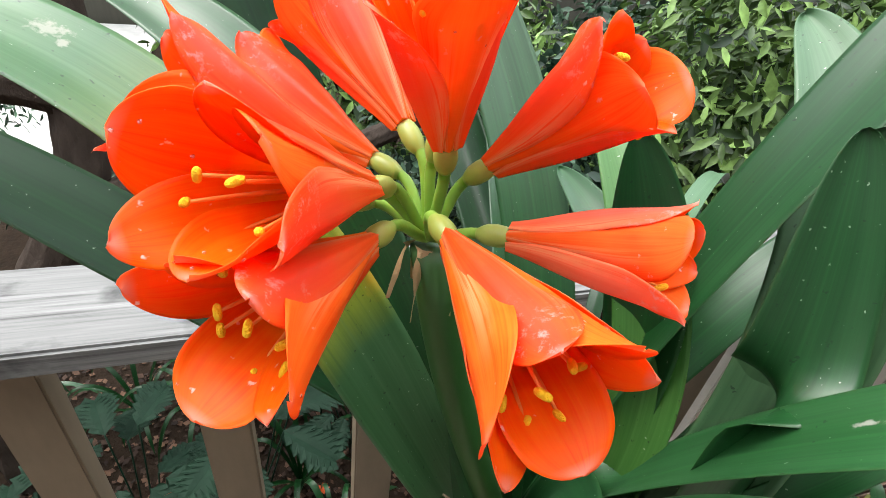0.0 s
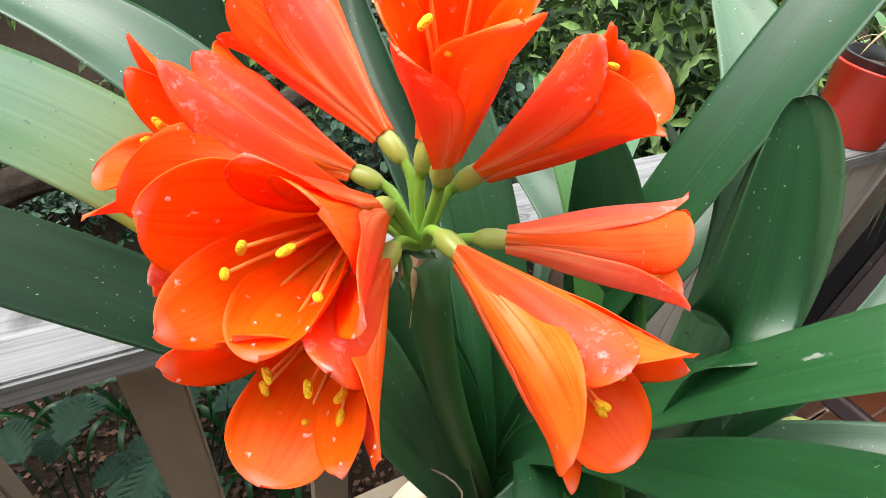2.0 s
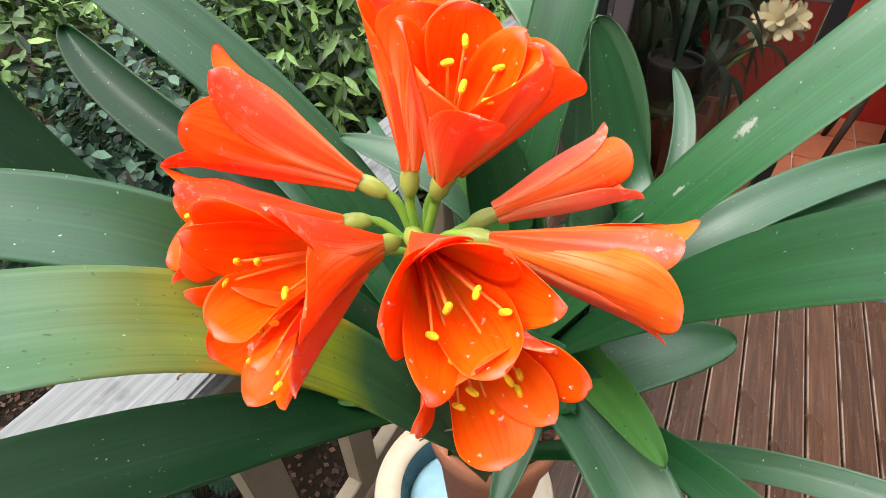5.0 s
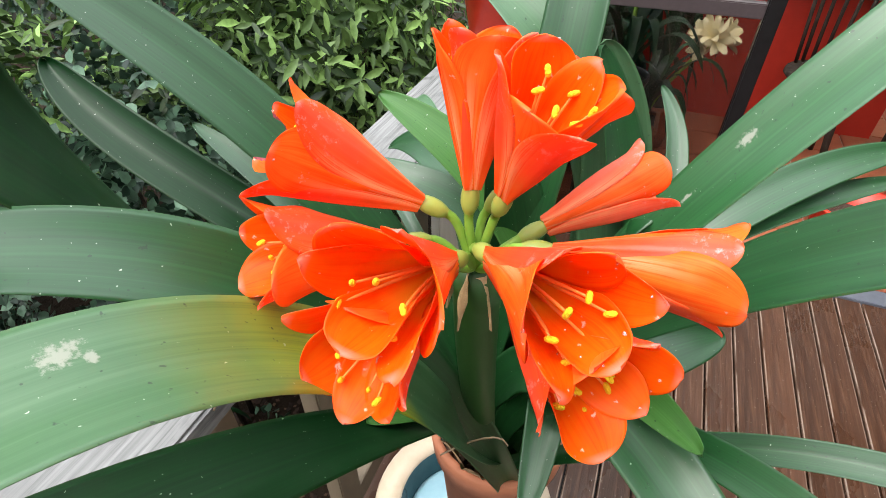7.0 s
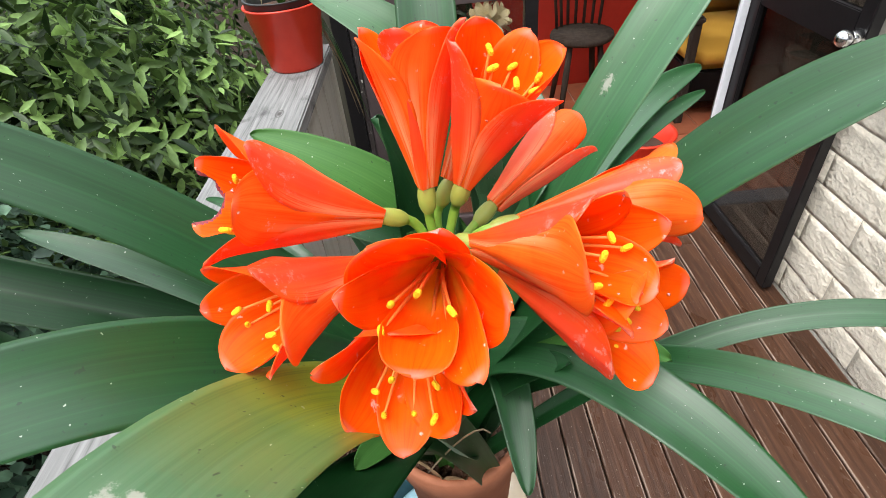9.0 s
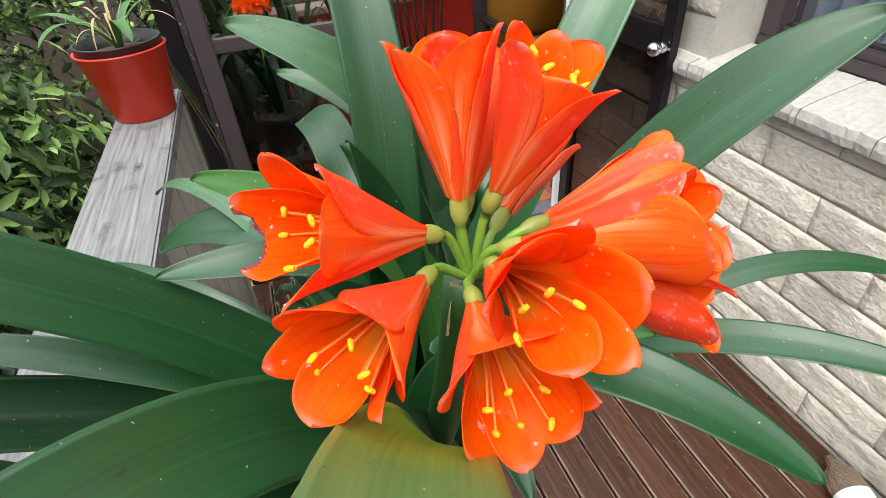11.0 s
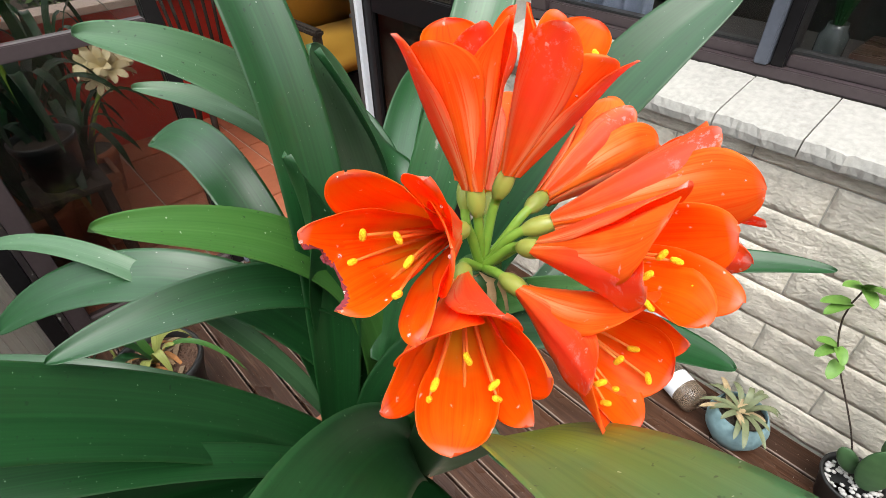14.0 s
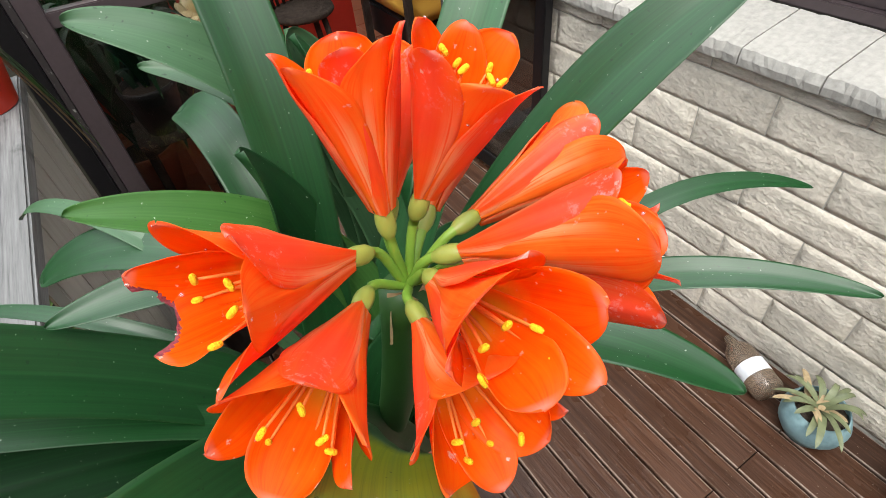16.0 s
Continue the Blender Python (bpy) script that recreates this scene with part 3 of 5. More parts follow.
leaf((0.122, 0.019, 0.998), (0.120, 0.013, 1.189), (0.058, -0.087, 1.254), (-0.078, -0.192, 1.168), 0.043, leaf_green)
leaf((0.124, 0.011, 0.989), (0.106, -0.046, 1.145), (0.052, -0.172, 1.241), (-0.097, -0.270, 1.228), 0.025, leaf_green)
leaf((0.098, 0.005, 0.978), (0.086, -0.122, 1.136), (0.118, -0.277, 1.233), (0.018, -0.431, 1.166), 0.021, leaf_green)
leaf((0.123, -0.005, 0.984), (0.146, -0.026, 1.133), (0.120, -0.043, 1.177), (0.004, -0.043, 1.102), 0.031, leaf_green)
leaf((0.127, 0.007, 0.990), (0.151, 0.003, 1.123), (0.126, -0.041, 1.191), (0.008, -0.123, 1.240), 0.031, leaf_fresh)
leaf((0.104, -0.002, 0.989), (0.121, -0.050, 1.167), (0.153, -0.125, 1.291), (0.249, -0.063, 1.332), 0.017, leaf_green)
leaf((0.113, 0.023, 0.989), (0.149, -0.011, 1.137), (0.243, -0.112, 1.232), (0.337, -0.282, 1.248), 0.026, leaf_green)
leaf((0.109, 0.019, 0.987), (0.154, -0.032, 1.148), (0.266, -0.138, 1.269), (0.364, -0.285, 1.264), 0.036, leaf_green)
leaf((0.122, 0.004, 0.985), (0.150, -0.045, 1.040), (0.185, -0.095, 1.110), (0.250, -0.180, 1.095), 0.056, leaf_green)
leaf((0.106, 0.012, 0.986), (0.107, 0.056, 1.130), (0.121, 0.167, 1.235), (0.159, 0.327, 1.271), 0.026, leaf_green, facing=(-0.1, 0.3, 1.0))
leaf((0.118, 0.018, 0.986), (0.143, -0.003, 1.127), (0.154, -0.001, 1.250), (0.100, 0.034, 1.362), 0.048, leaf_green, blunt=0.2)
leaf((0.111, 0.013, 0.986), (0.142, -0.062, 1.206), (0.198, -0.058, 1.332), (0.262, 0.055, 1.356), 0.026, leaf_skylit)
leaf((0.103, 0.026, 0.985), (0.103, 0.026, 1.080), (0.075, 0.060, 1.170), (0.030, 0.105, 1.215), 0.026, leaf_green)  # young inner leaf
leaf((0.097, 0.022, 0.985), (0.097, 0.022, 1.080), (0.050, 0.045, 1.150), (-0.005, 0.070, 1.175), 0.024, leaf_fresh)  # young inner leaf
leaf((0.104, 0.002, 0.985), (0.104, 0.002, 1.080), (0.080, -0.035, 1.165), (0.040, -0.075, 1.205), 0.026, leaf_green)  # young inner leaf
leaf((0.120, 0.002, 0.985), (0.120, 0.002, 1.080), (0.145, -0.035, 1.165), (0.170, -0.075, 1.215), 0.028, leaf_shaded)  # young inner leaf
leaf((0.105, 0.031, 0.985), (0.105, 0.031, 1.080), (0.085, 0.080, 1.160), (0.060, 0.140, 1.180), 0.024, leaf_shaded)  # young inner leaf


# flower stalk
part("scape", tube("scape", [bez((0.109, 0.014, 0.985), (0.075, 0.012, 1.10), (0.02, 0.004, 1.22), (0.002, 0.0, 1.333), i / 14) for i in range(15)],
                   [0.0128 - 0.0006 * i / 14 for i in range(15)], scape_mat, 16, 0.72, (0.1, 1, 0)), None, plant, "thick dark green flower stalk")


bm = bmesh.new()
bmesh.ops.create_uvsphere(bm, u_segments=8, v_segments=6, radius=0.0006)
drop_mesh = bm_mesh("water_drop", bm, drop_mat, True)


def flower(ovary, mouth, tepals, seed, bud=False, bitten=None, wet=0):
    """tepals: (angle round the axis, reach from it, length along it), outer and inner by turns."""
    O, M = Vector(ovary) + HUB, Vector(mouth) + HUB
    a = (M - O).normalized()
    u = Vector((0, 0, 1)).cross(a).normalized()
    v = a.cross(u)
    # pedicel and ovary in one mesh
    start = HUB + (O - HUB) * 0.06 + Vector((0, 0, -0.004))
    d0 = (O - HUB).normalized()
    back = O - a * 0.006
    pts = [bez(start, start + d0 * 0.008, back - a * 0.008, back, i / 8) for i in range(9)]
    prof = [(0.0, 0.0021), (0.0018, 0.0030), (0.004, 0.0037), (0.0075, 0.0039), (0.0105, 0.0035), (0.0125, 0.0028), (0.014, 0.0022)]
    pts2 = pts + [back + a * s for s, _ in prof]
    fl = part("flower", tube("flower", pts2, [0.0020] * 9 + [r for _, r in prof], [stem_mat, ovary_mat], 12), None, plant, "orange trumpet flower on a green stalk")
    fl.data.polygons.foreach_set("material_index", [0 if i < 9 * 12 else 1 for i in range(len(fl.data.polygons))])
    base = O + a * 0.006
    n, m = (52, 24) if bitten else (30, 14)
    if bitten:
        th = radians(bitten[0])
        bite = base + a * bitten[2] + (u * math.cos(th) + v * math.sin(th)) * bitten[3]
    mean_l = sum(t[2] for t in tepals) / 6
    for j, (angle, reach, length) in enumerate(tepals):
        inner = j % 2
        ang = radians(angle)
        rnd = random.Random(seed * 31 + j)
        Lj = (length - 0.006) * 1.03
        wmax = (0.0305 if inner else 0.0225) * (0.80 if bud else 1.0) * rnd.uniform(0.94, 1.06)
        curl = (0.0006 if inner else 0.0014) * (0.3 if bud else rnd.uniform(0.5, 1.2))
        dr = reach - curl
        skew = rnd.uniform(-0.10, 0.10)
        ph1, ph2 = rnd.uniform(0, 6.28), rnd.uniform(0, 6.28)
        belly = 0.55 if bud else rnd.uniform(0.74, 0.88)
        verts, uvs = [], []
        for i in range(n + 1):
            s = 1 - (1 - i / n) ** 1.6
            r = 0.0026 + (dr - 0.0026) * (belly * s + (1 - belly) * s**2.0) + curl * max(0.0, (s - 0.78) / 0.22) ** 2
            r += (0.0016 if bud else 0.0007) * math.sin(math.pi * s) ** 2
            ax = Lj * (s - 0.03 * s**4)
            if not inner:
                r += 0.0008
            peak = 0.70 if inner else 0.66
            w = 0.0040 + (wmax - 0.0040) * math.sin(min(1.0, s / peak) * math.pi / 2) ** (1.25 if inner else 1.1)
            if s > peak:
                q = (s - peak) / (1 - peak)
                w *= (max(0.0, 1 - q**2.5) ** 0.5 if inner else max(0.0, 1 - q**2.1) ** 0.56) * 0.97 + 0.03
            half = min(w / 2 / max(r, 0.0024), 1.25)
            for k in range(m + 1):
                c = (k / m - 0.5) * 2
                th = ang + half * c + skew * s * s
                cup = 0.0016 * (c * c) * math.sin(s * math.pi) * (1 if inner else 0.4)
                rip = (0.0011 * math.sin(8 * s + 2.0 * c + ph1) + 0.0006 * math.sin(19 * s + ph2)) * s * s * abs(c) ** 1.6
                rib = 0.00055 * math.exp(-(c / 0.10) ** 2) * math.sin(math.pi * min(1.0, 0.15 + s))
                folds = 0.00022 * math.cos(11 * c + ph2) * math.sin(math.pi * s)
                rr = r - cup + rip + rib + folds
                if s > 0.55:
                    flatn = (s - 0.55) / 0.45
                    flat_r = r / max(0.35, math.cos(half * c))
                    rr += (min(flat_r, r * 1.25) - r) * flatn * 0.45
                tip_up = 0.0007 * max(0.0, (s - 0.93) / 0.07) ** 2 if not inner else 0.0
                verts.append(base + a * ax + (u * math.cos(th) + v * math.sin(th)) * (rr + tip_up))
                uvs.append((k / m, s))
        N = len(verts)
        # outside skin
        for i in range(n + 1):
            for k in range(m + 1):
                p = verts[i * (m + 1) + k]
                rad = p - base
                rad = rad - a * rad.dot(a)
                edge = 1 - abs(k / m - 0.5) * 1.8
                verts.append(p + rad.normalized() * (0.0005 * edge + 0.0001 + (0 if inner else 0.0012 * max(0.0, edge) ** 3 * math.sin(math.pi * min(1.0, 0.25 + 0.7 * i / n)))))
                uvs.append((k / m, 1 - (1 - i / n) ** 1.6))
        faces, mi = [], []
        row = m + 1
        gone = set()
        if bitten:
            for q, p in enumerate(verts):
                d = p - bite
                lim = bitten[1] * (1 + 0.10 * noise.noise(p * 260) + 0.05 * noise.noise(p * 700))
                if d.length < lim:
                    gone.add(q)
                    verts[q] = bite + d * (lim / max(d.length, 1e-5))
        for i in range(n):
            for k in range(m):
                q = i * row + k
                if bitten:
                    inside = sum(v in gone for v in (q, q + 1, q + row, q + row + 1))
                    if inside == 4:
                        continue
                    if inside or (verts[q] - bite).length < bitten[1] * 1.10:
                        faces.append((q, q + 1, q + row + 1, q + row))
                        faces.append((N + q, N + q + row, N + q + row + 1, N + q + 1))
                        mi += [2, 2]
                        continue
                faces.append((q, q + 1, q + row + 1, q + row))
                mi.append(0)
                faces.append((N + q, N + q + row, N + q + row + 1, N + q + 1))
                mi.append(1)
            for e in (i * row, i * row + m):
                if e in gone and e + row in gone:
                    continue
                faces.append((e, N + e, N + e + row, e + row) if e % row else (e, e + row, N + e + row, N + e))
                mi.append(1)
        part("tepal", mesh("tepal", verts, faces, [petal_inner, (bud_back if inner else bud_outer) if bud else (petal_back if inner else petal_outer), bruise], uvs, mi), None, fl)
        for i in range(wet if inner else wet // 3):
            spot = verts[rnd.randint(int(n * 0.5), int(n * 0.95)) * (m + 1) + rnd.randint(1, m - 1)]
            drop = new("water_drop", drop_mesh)
            drop.parent = fl
            drop.location = spot
            drop.scale = (rnd.uniform(0.5, 1.3),) * 3
        # stamen
        th = ang + 0.25
        e = u * math.cos(th) + v * math.sin(th)
        droop = Vector((0, 0, -1)) - a * Vector((0, 0, -1)).dot(a)
        far = mean_l * rnd.uniform(0.70, 0.84)
        sp = [base + a * (far * s) + e * (0.0016 + 0.0085 * (0.45 if bud else 1.0) * s**1.6) + droop * (0.006 * s * s) for s in (0.12, 0.3, 0.5, 0.7, 0.85, 1.0)]
        part("filament", tube("filament", sp, [0.0007, 0.0007, 0.00065, 0.0006, 0.0005, 0.0004], filament_mat, 6), None, fl)
        end = sp[-1]
        ax2 = (e * rnd.uniform(-1, 1) + a.cross(e) * rnd.uniform(-1, 1) + a * 0.6).normalized()
        part("anther", tube("anther", [end + ax2 * s for s in (-0.0021, -0.0017, -0.0008, 0.0008, 0.0017, 0.0021)],
                            [0.0003, 0.0008, 0.00105, 0.00105, 0.0008, 0.0003], anther_mat, 8), None, fl)
    return fl


flower((-0.0011, -0.0096, 0.0327), (-0.012, -0.030, 0.092),
       ((2, 0.013, 0.064), (72, 0.018, 0.064), (137, 0.022, 0.065), (188, 0.020, 0.060), (232, 0.022, 0.061), (300, 0.016, 0.066)), 1, wet=2)
flower((-0.0048, 0.0178, 0.0267), (-0.027, 0.074, 0.060),
       ((57, 0.024, 0.064), (105, 0.021, 0.070), (172, 0.015, 0.073), (250, 0.015, 0.072), (327, 0.024, 0.070), (14, 0.024, 0.066)), 2, bitten=(222, 0.0098, 0.066, 0.016), wet=3)
flower((-0.0120, 0.0229, 0.0128), (-0.058, 0.068, 0.026),
       ((67, 0.025, 0.063), (123, 0.022, 0.068), (182, 0.020, 0.068), (262, 0.016, 0.071), (338, 0.019, 0.067), (14, 0.024, 0.063)), 3)
flower((-0.0205, -0.0092, 0.0231), (-0.068, -0.056, 0.050),
       ((110, 0.020, 0.066), (161, 0.024, 0.072), (224, 0.020, 0.074), (287, 0.015, 0.072), (356, 0.021, 0.070), (61, 0.018, 0.066)), 4, wet=4)
flower((-0.0223, -0.0194, 0.0126), (-0.068, -0.065, 0.018),
       ((54, 0.022, 0.064), (118, 0.020, 0.063), (176, 0.024, 0.065), (258, 0.020, 0.068), (324, 0.018, 0.064), (10, 0.024, 0.066)), 5, wet=3)
flower((-0.0054, -0.0266, 0.0182), (0.003, -0.097, 0.022),
       ((114, 0.017, 0.069), (174, 0.022, 0.072), (238, 0.022, 0.071), (286, 0.019, 0.074), (358, 0.019, 0.070), (61, 0.018, 0.073)), 6)
flower((0.0154, -0.0202, 0.0096), (0.052, -0.064, 0.030),
       ((65, 0.013, 0.060), (135, 0.013, 0.062), (215, 0.017, 0.062), (268, 0.015, 0.060), (320, 0.011, 0.060), (15, 0.012, 0.061)), 7, bud=True)
flower((0.0136, -0.0034, 0.0238), (0.042, -0.034, 0.070),
       ((132, 0.021, 0.063), (190, 0.017, 0.064), (258, 0.016, 0.061), (328, 0.017, 0.066), (20, 0.014, 0.061), (76, 0.015, 0.063)), 8)
flower((0.0001, 0.0039, 0.0307), (0.010, 0.004, 0.097),
       ((78, 0.013, 0.067), (118, 0.016, 0.066), (160, 0.019, 0.067), (246, 0.014, 0.065), (325, 0.020, 0.065), (20, 0.018, 0.064)), 9)
flower((-0.0242, 0.0000, 0.0194), (-0.085, 0.008, 0.050),
       ((74, 0.023, 0.065), (121, 0.022, 0.071), (168, 0.019, 0.069), (270, 0.014, 0.070), (323, 0.021, 0.070), (10, 0.025, 0.066)), 10)
flower((-0.0250, 0.0089, 0.0073), (-0.085, 0.016, 0.013),
       ((2, 0.021, 0.060), (95, 0.027, 0.057), (148, 0.026, 0.059), (205, 0.021, 0.061), (262, 0.020, 0.062), (320, 0.020, 0.060)), 11)

# withered bracts under the umbel
for i in range(5):
    rnd = random.Random(40 + i)
    an = 1.25 * i + 0.4
    d = Vector((math.cos(an), math.sin(an), 0))
    verts, faces = [], []
    for k in range(9):
        s = k / 8
        p = HUB + Vector((0, 0, -0.006)) + d * (0.005 + 0.008 * s) + Vector((0, 0, -0.026 * s * s - 0.003 * s))
        w = 0.0035 * (1 - 0.8 * s) * (1 + 0.4 * math.sin(9 * s + i))
        sd = Matrix.Rotation(s * 2.2 + i, 3, 'Z') @ d.cross(Vector((0, 0, 1)))
        verts += [p - sd * w, p + d * 0.0012, p + sd * w]
    for k in range(8):
        faces += [(3 * k, 3 * k + 1, 3 * k + 4, 3 * k + 3), (3 * k + 1, 3 * k + 2, 3 * k + 5, 3 * k + 4)]
    part("bract", mesh("bract", verts, faces, bract_mat), None, plant, "withered brown papery bract")

# pots
POT = Vector((0.150, 0.010, 0))
clay = thing("terracotta_pot", "round terracotta flower pot filled with bark mulch", "pot", at=(POT.x, POT.y, 0))
part("pot_wall", lathe("pot_wall", [(0.0005, 0.722), (0.050, 0.722), (0.066, 0.945), (0.073, 0.946), (0.076, 0.982), (0.074, 0.985), (0.068, 0.985), (0.064, 0.955), (0.046, 0.74)], terracotta), None, clay)
part("bark_mulch", lathe("bark_mulch", [(0.065, 0.962), (0.045, 0.970), (0.02, 0.978), (0.0005, 0.98)], bark_mulch, 30), None, clay, "brown bark mulch and dry leaf bases")
outer = thing("ceramic_planter", "tall glazed planter with a wide cream rim and teal inside", "planter", at=(0.155, 0.048, 0))
part("planter_body", lathe("planter_body", [(0.0005, 0.0), (0.0877, 0.0), (0.0915, 0.02), (0.1182, 0.60), (0.1197, 0.716)], teal_glaze, 56), None, outer, "dark teal glazed planter body")
part("planter_rim", lathe("planter_rim", [(0.1197, 0.716), (0.1251, 0.720), (0.1266, 0.734), (0.1235, 0.742), (0.0915, 0.740), (0.0892, 0.735)], cream_glaze, 56), None, outer, "wide flat cream glazed rim")
part("planter_lining", lathe("planter_lining", [(0.0892, 0.735), (0.0862, 0.715), (0.0801, 0.69)], teal_glaze, 56), None, outer, "dark teal glazed band inside the rim")
part("planter_floor", lathe("planter_floor", [(0.0801, 0.692), (0.0763, 0.70), (0.0648, 0.718), (0.0005, 0.720)], blue_glaze, 56), None, outer, "pale blue glazed inside")
# dry bark chips and old leaf bases on the soil
chip = two_scale("bark_chip", (0.05, 0.022, 0.014), (0.26, 0.13, 0.08), 0.85, 200, 40, 0.5, vary=0.5)
chip_meshes = []
for s in range(5):
    rnd = random.Random(500 + s)
    l, w, h = rnd.uniform(0.010, 0.020), rnd.uniform(0.005, 0.009), rnd.uniform(0.002, 0.004)
    bmc = box(-l / 2, l / 2, -w / 2, w / 2, -h / 2, h / 2)
    for v in bmc.verts:
        v.co += Vector((rnd.uniform(-1, 1), rnd.uniform(-1, 1), rnd.uniform(-1, 1))) * 0.0015
    chip_meshes.append(bm_mesh("bark_chip", bmc, chip))
for i in range(110):
    rnd = random.Random(700 + i)
    a, r = rnd.uniform(0, 6.283), 0.060 * math.sqrt(rnd.uniform(0.05, 1))
    ob = new("bark_chip", chip_meshes[i % 5])
    ob.parent = clay
    ob.location = (r * math.cos(a), r * math.sin(a), 0.974 + rnd.uniform(-0.002, 0.008))
    ob.rotation_euler = (rnd.uniform(-0.5, 0.5), rnd.uniform(-0.5, 0.5), rnd.uniform(0, 6.28))

fibre = two_scale("dry_fibre", (0.10, 0.06, 0.035), (0.34, 0.24, 0.15), 0.85, 200, 40, 0.3)
for i in range(46):
    rnd = random.Random(900 + i)
    a = rnd.uniform(0, 6.283)
    r = rnd.uniform(0.006, 0.050)
    p = Vector((r * math.cos(a), r * math.sin(a), 0.976 + rnd.uniform(0, 0.010)))
    d = Vector((rnd.uniform(-1, 1), rnd.uniform(-1, 1), rnd.uniform(-0.1, 0.9))) * rnd.uniform(0.012, 0.035)
    k = Vector((rnd.uniform(-1, 1), rnd.uniform(-1, 1), rnd.uniform(-0.3, 1))) * 0.008
    part("fibre", tube("fibre", [bez(p, p + d * 0.4 + k, p + d * 0.8 + k, p + d, j / 5) for j in range(6)], [0.0009, 0.0010, 0.0009, 0.0008, 0.0006, 0.0003], fibre, 5), None, clay)
for i in range(9):
    rnd = random.Random(960 + i)
    a = i * 0.7 + rnd.uniform(-0.2, 0.2)
    c = Vector((0.112 + 0.024 * math.cos(a), 0.0145 + 0.024 * math.sin(a), 0.972))
    up = Vector((0.012 * math.cos(a), 0.012 * math.sin(a), rnd.uniform(0.03, 0.06)))
    sd = Vector((-math.sin(a), math.cos(a), 0)) * rnd.uniform(0.010, 0.015)
    V, F = [], []
    for j in range(5):
        q = j / 4
        w = (1 - 0.75 * q * q)
        m0 = c + up * q + Vector((math.cos(a), math.sin(a), 0)) * (0.008 * q * q)
        V += [m0 - sd * w, m0 + Vector((math.cos(a), math.sin(a), 0)) * 0.004, m0 + sd * w]
    for j in range(4):
        F += [(3 * j, 3 * j + 1, 3 * j + 4, 3 * j + 3), (3 * j + 1, 3 * j + 2, 3 * j + 5, 3 * j + 4)]
    part("leaf_sheath", mesh("leaf_sheath", V, F, bract_mat), None, plant, "dry brown papery old leaf base")
# long dry threads lying across the leaf bases
for p0, p1 in (((0.02, 0.09, 1.20), (-0.06, 0.13, 1.235)), ((0.07, 0.06, 1.10), (0.02, 0.11, 1.16)), ((0.04, -0.02, 1.13), (0.03, 0.03, 1.10))):
    p0, p1 = Vector(p0), Vector(p1)
    part("dry_thread", tube("dry_thread", [bez(p0, p0 + Vector((0.01, 0.01, 0.012)), p1 + Vector((-0.01, 0, 0.014)), p1, j / 8) for j in range(9)], 0.0008, fibre, 5), None, plant, "thin dry brown thread")

# ---- window in the block wall ----
FR = WALL_Y - 0.02
window = structure("window_1", box(-4.0, WIN_X, FR - 0.08, FR, 1.0, 1.028, 0.003), frame_brown, "bronze-brown aluminium window with a curtain behind it")
window.matrix_basis = SETBACK


def wpart(name, *b, m=frame_brown, bevel=0.003, label=""):
    return part(name, box(*b, bevel), m, window, label)


wpart("window_frame", WIN_X - 0.06, WIN_X, FR - 0.08, FR - 0.004, 1.028, 2.3)
wpart("window_frame", -4.0, WIN_X, FR - 0.08, FR - 0.004, 2.26, 2.3)
wpart("sash", 0.312, WIN_X - 0.06, FR - 0.07, FR - 0.018, 1.028, 1.056)
wpart("sash", -1.42, 0.245, FR - 0.07, FR - 0.018, 1.028, 1.056)
wpart("mullion", 0.245, 0.276, FR - 0.08, FR - 0.006, 1.028, 2.26, m=frame_dark)
wpart("mullion", 0.278, 0.310, FR - 0.08, FR + 0.004, 1.028, 2.26, m=grey_alu, label="grey aluminium edge of the opening sash")
wpart("mullion", -1.5, -1.42, FR - 0.08, FR - 0.012, 1.028, 2.26)
wpart("gasket", 0.312, WIN_X - 0.06, FR - 0.06, FR - 0.03, 1.057, 1.063, m=black_plastic, bevel=0)
wpart("gasket", -1.42, 0.245, FR - 0.06, FR - 0.03, 1.057, 1.063, m=black_plastic, bevel=0)
for a, b in ((0.312, WIN_X - 0.06), (-1.42, 0.245), (-4.0, -1.5)):
    p = wpart("pane", a, b, FR - 0.050, FR - 0.044, 1.058, 2.26, m=glass, bevel=0)
    p.visible_shadow = False
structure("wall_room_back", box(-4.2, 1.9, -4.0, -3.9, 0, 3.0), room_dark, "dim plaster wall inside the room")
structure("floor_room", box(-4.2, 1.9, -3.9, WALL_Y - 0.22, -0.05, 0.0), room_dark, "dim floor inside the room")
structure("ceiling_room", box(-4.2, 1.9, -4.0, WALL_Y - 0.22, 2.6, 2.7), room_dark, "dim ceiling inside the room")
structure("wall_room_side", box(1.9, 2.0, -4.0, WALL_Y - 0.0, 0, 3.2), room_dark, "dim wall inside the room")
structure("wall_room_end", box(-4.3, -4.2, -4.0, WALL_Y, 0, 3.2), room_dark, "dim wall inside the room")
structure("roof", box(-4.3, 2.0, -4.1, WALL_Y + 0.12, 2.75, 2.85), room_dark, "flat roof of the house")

# curtain, with folds
curtain = thing("curtain", "blue-grey curtain hanging in folds inside the window", "curtain")
verts, faces = [], []
for i in range(90):
    x = 0.70 + 0.42 * i / 89
    y = WALL_Y - 0.24 + 0.022 * math.sin(i * 0.42) + 0.010 * math.sin(i * 0.23 + 1)
    verts += [(x, y, 0.95), (x, y, 2.3), (x, y - 0.003, 0.95), (x, y - 0.003, 2.3)]
for i in range(89):
    a, b = 4 * i, 4 * i + 4
    faces += [(a, b, b + 1, a + 1), (a + 2, a + 3, b + 3, b + 2)]
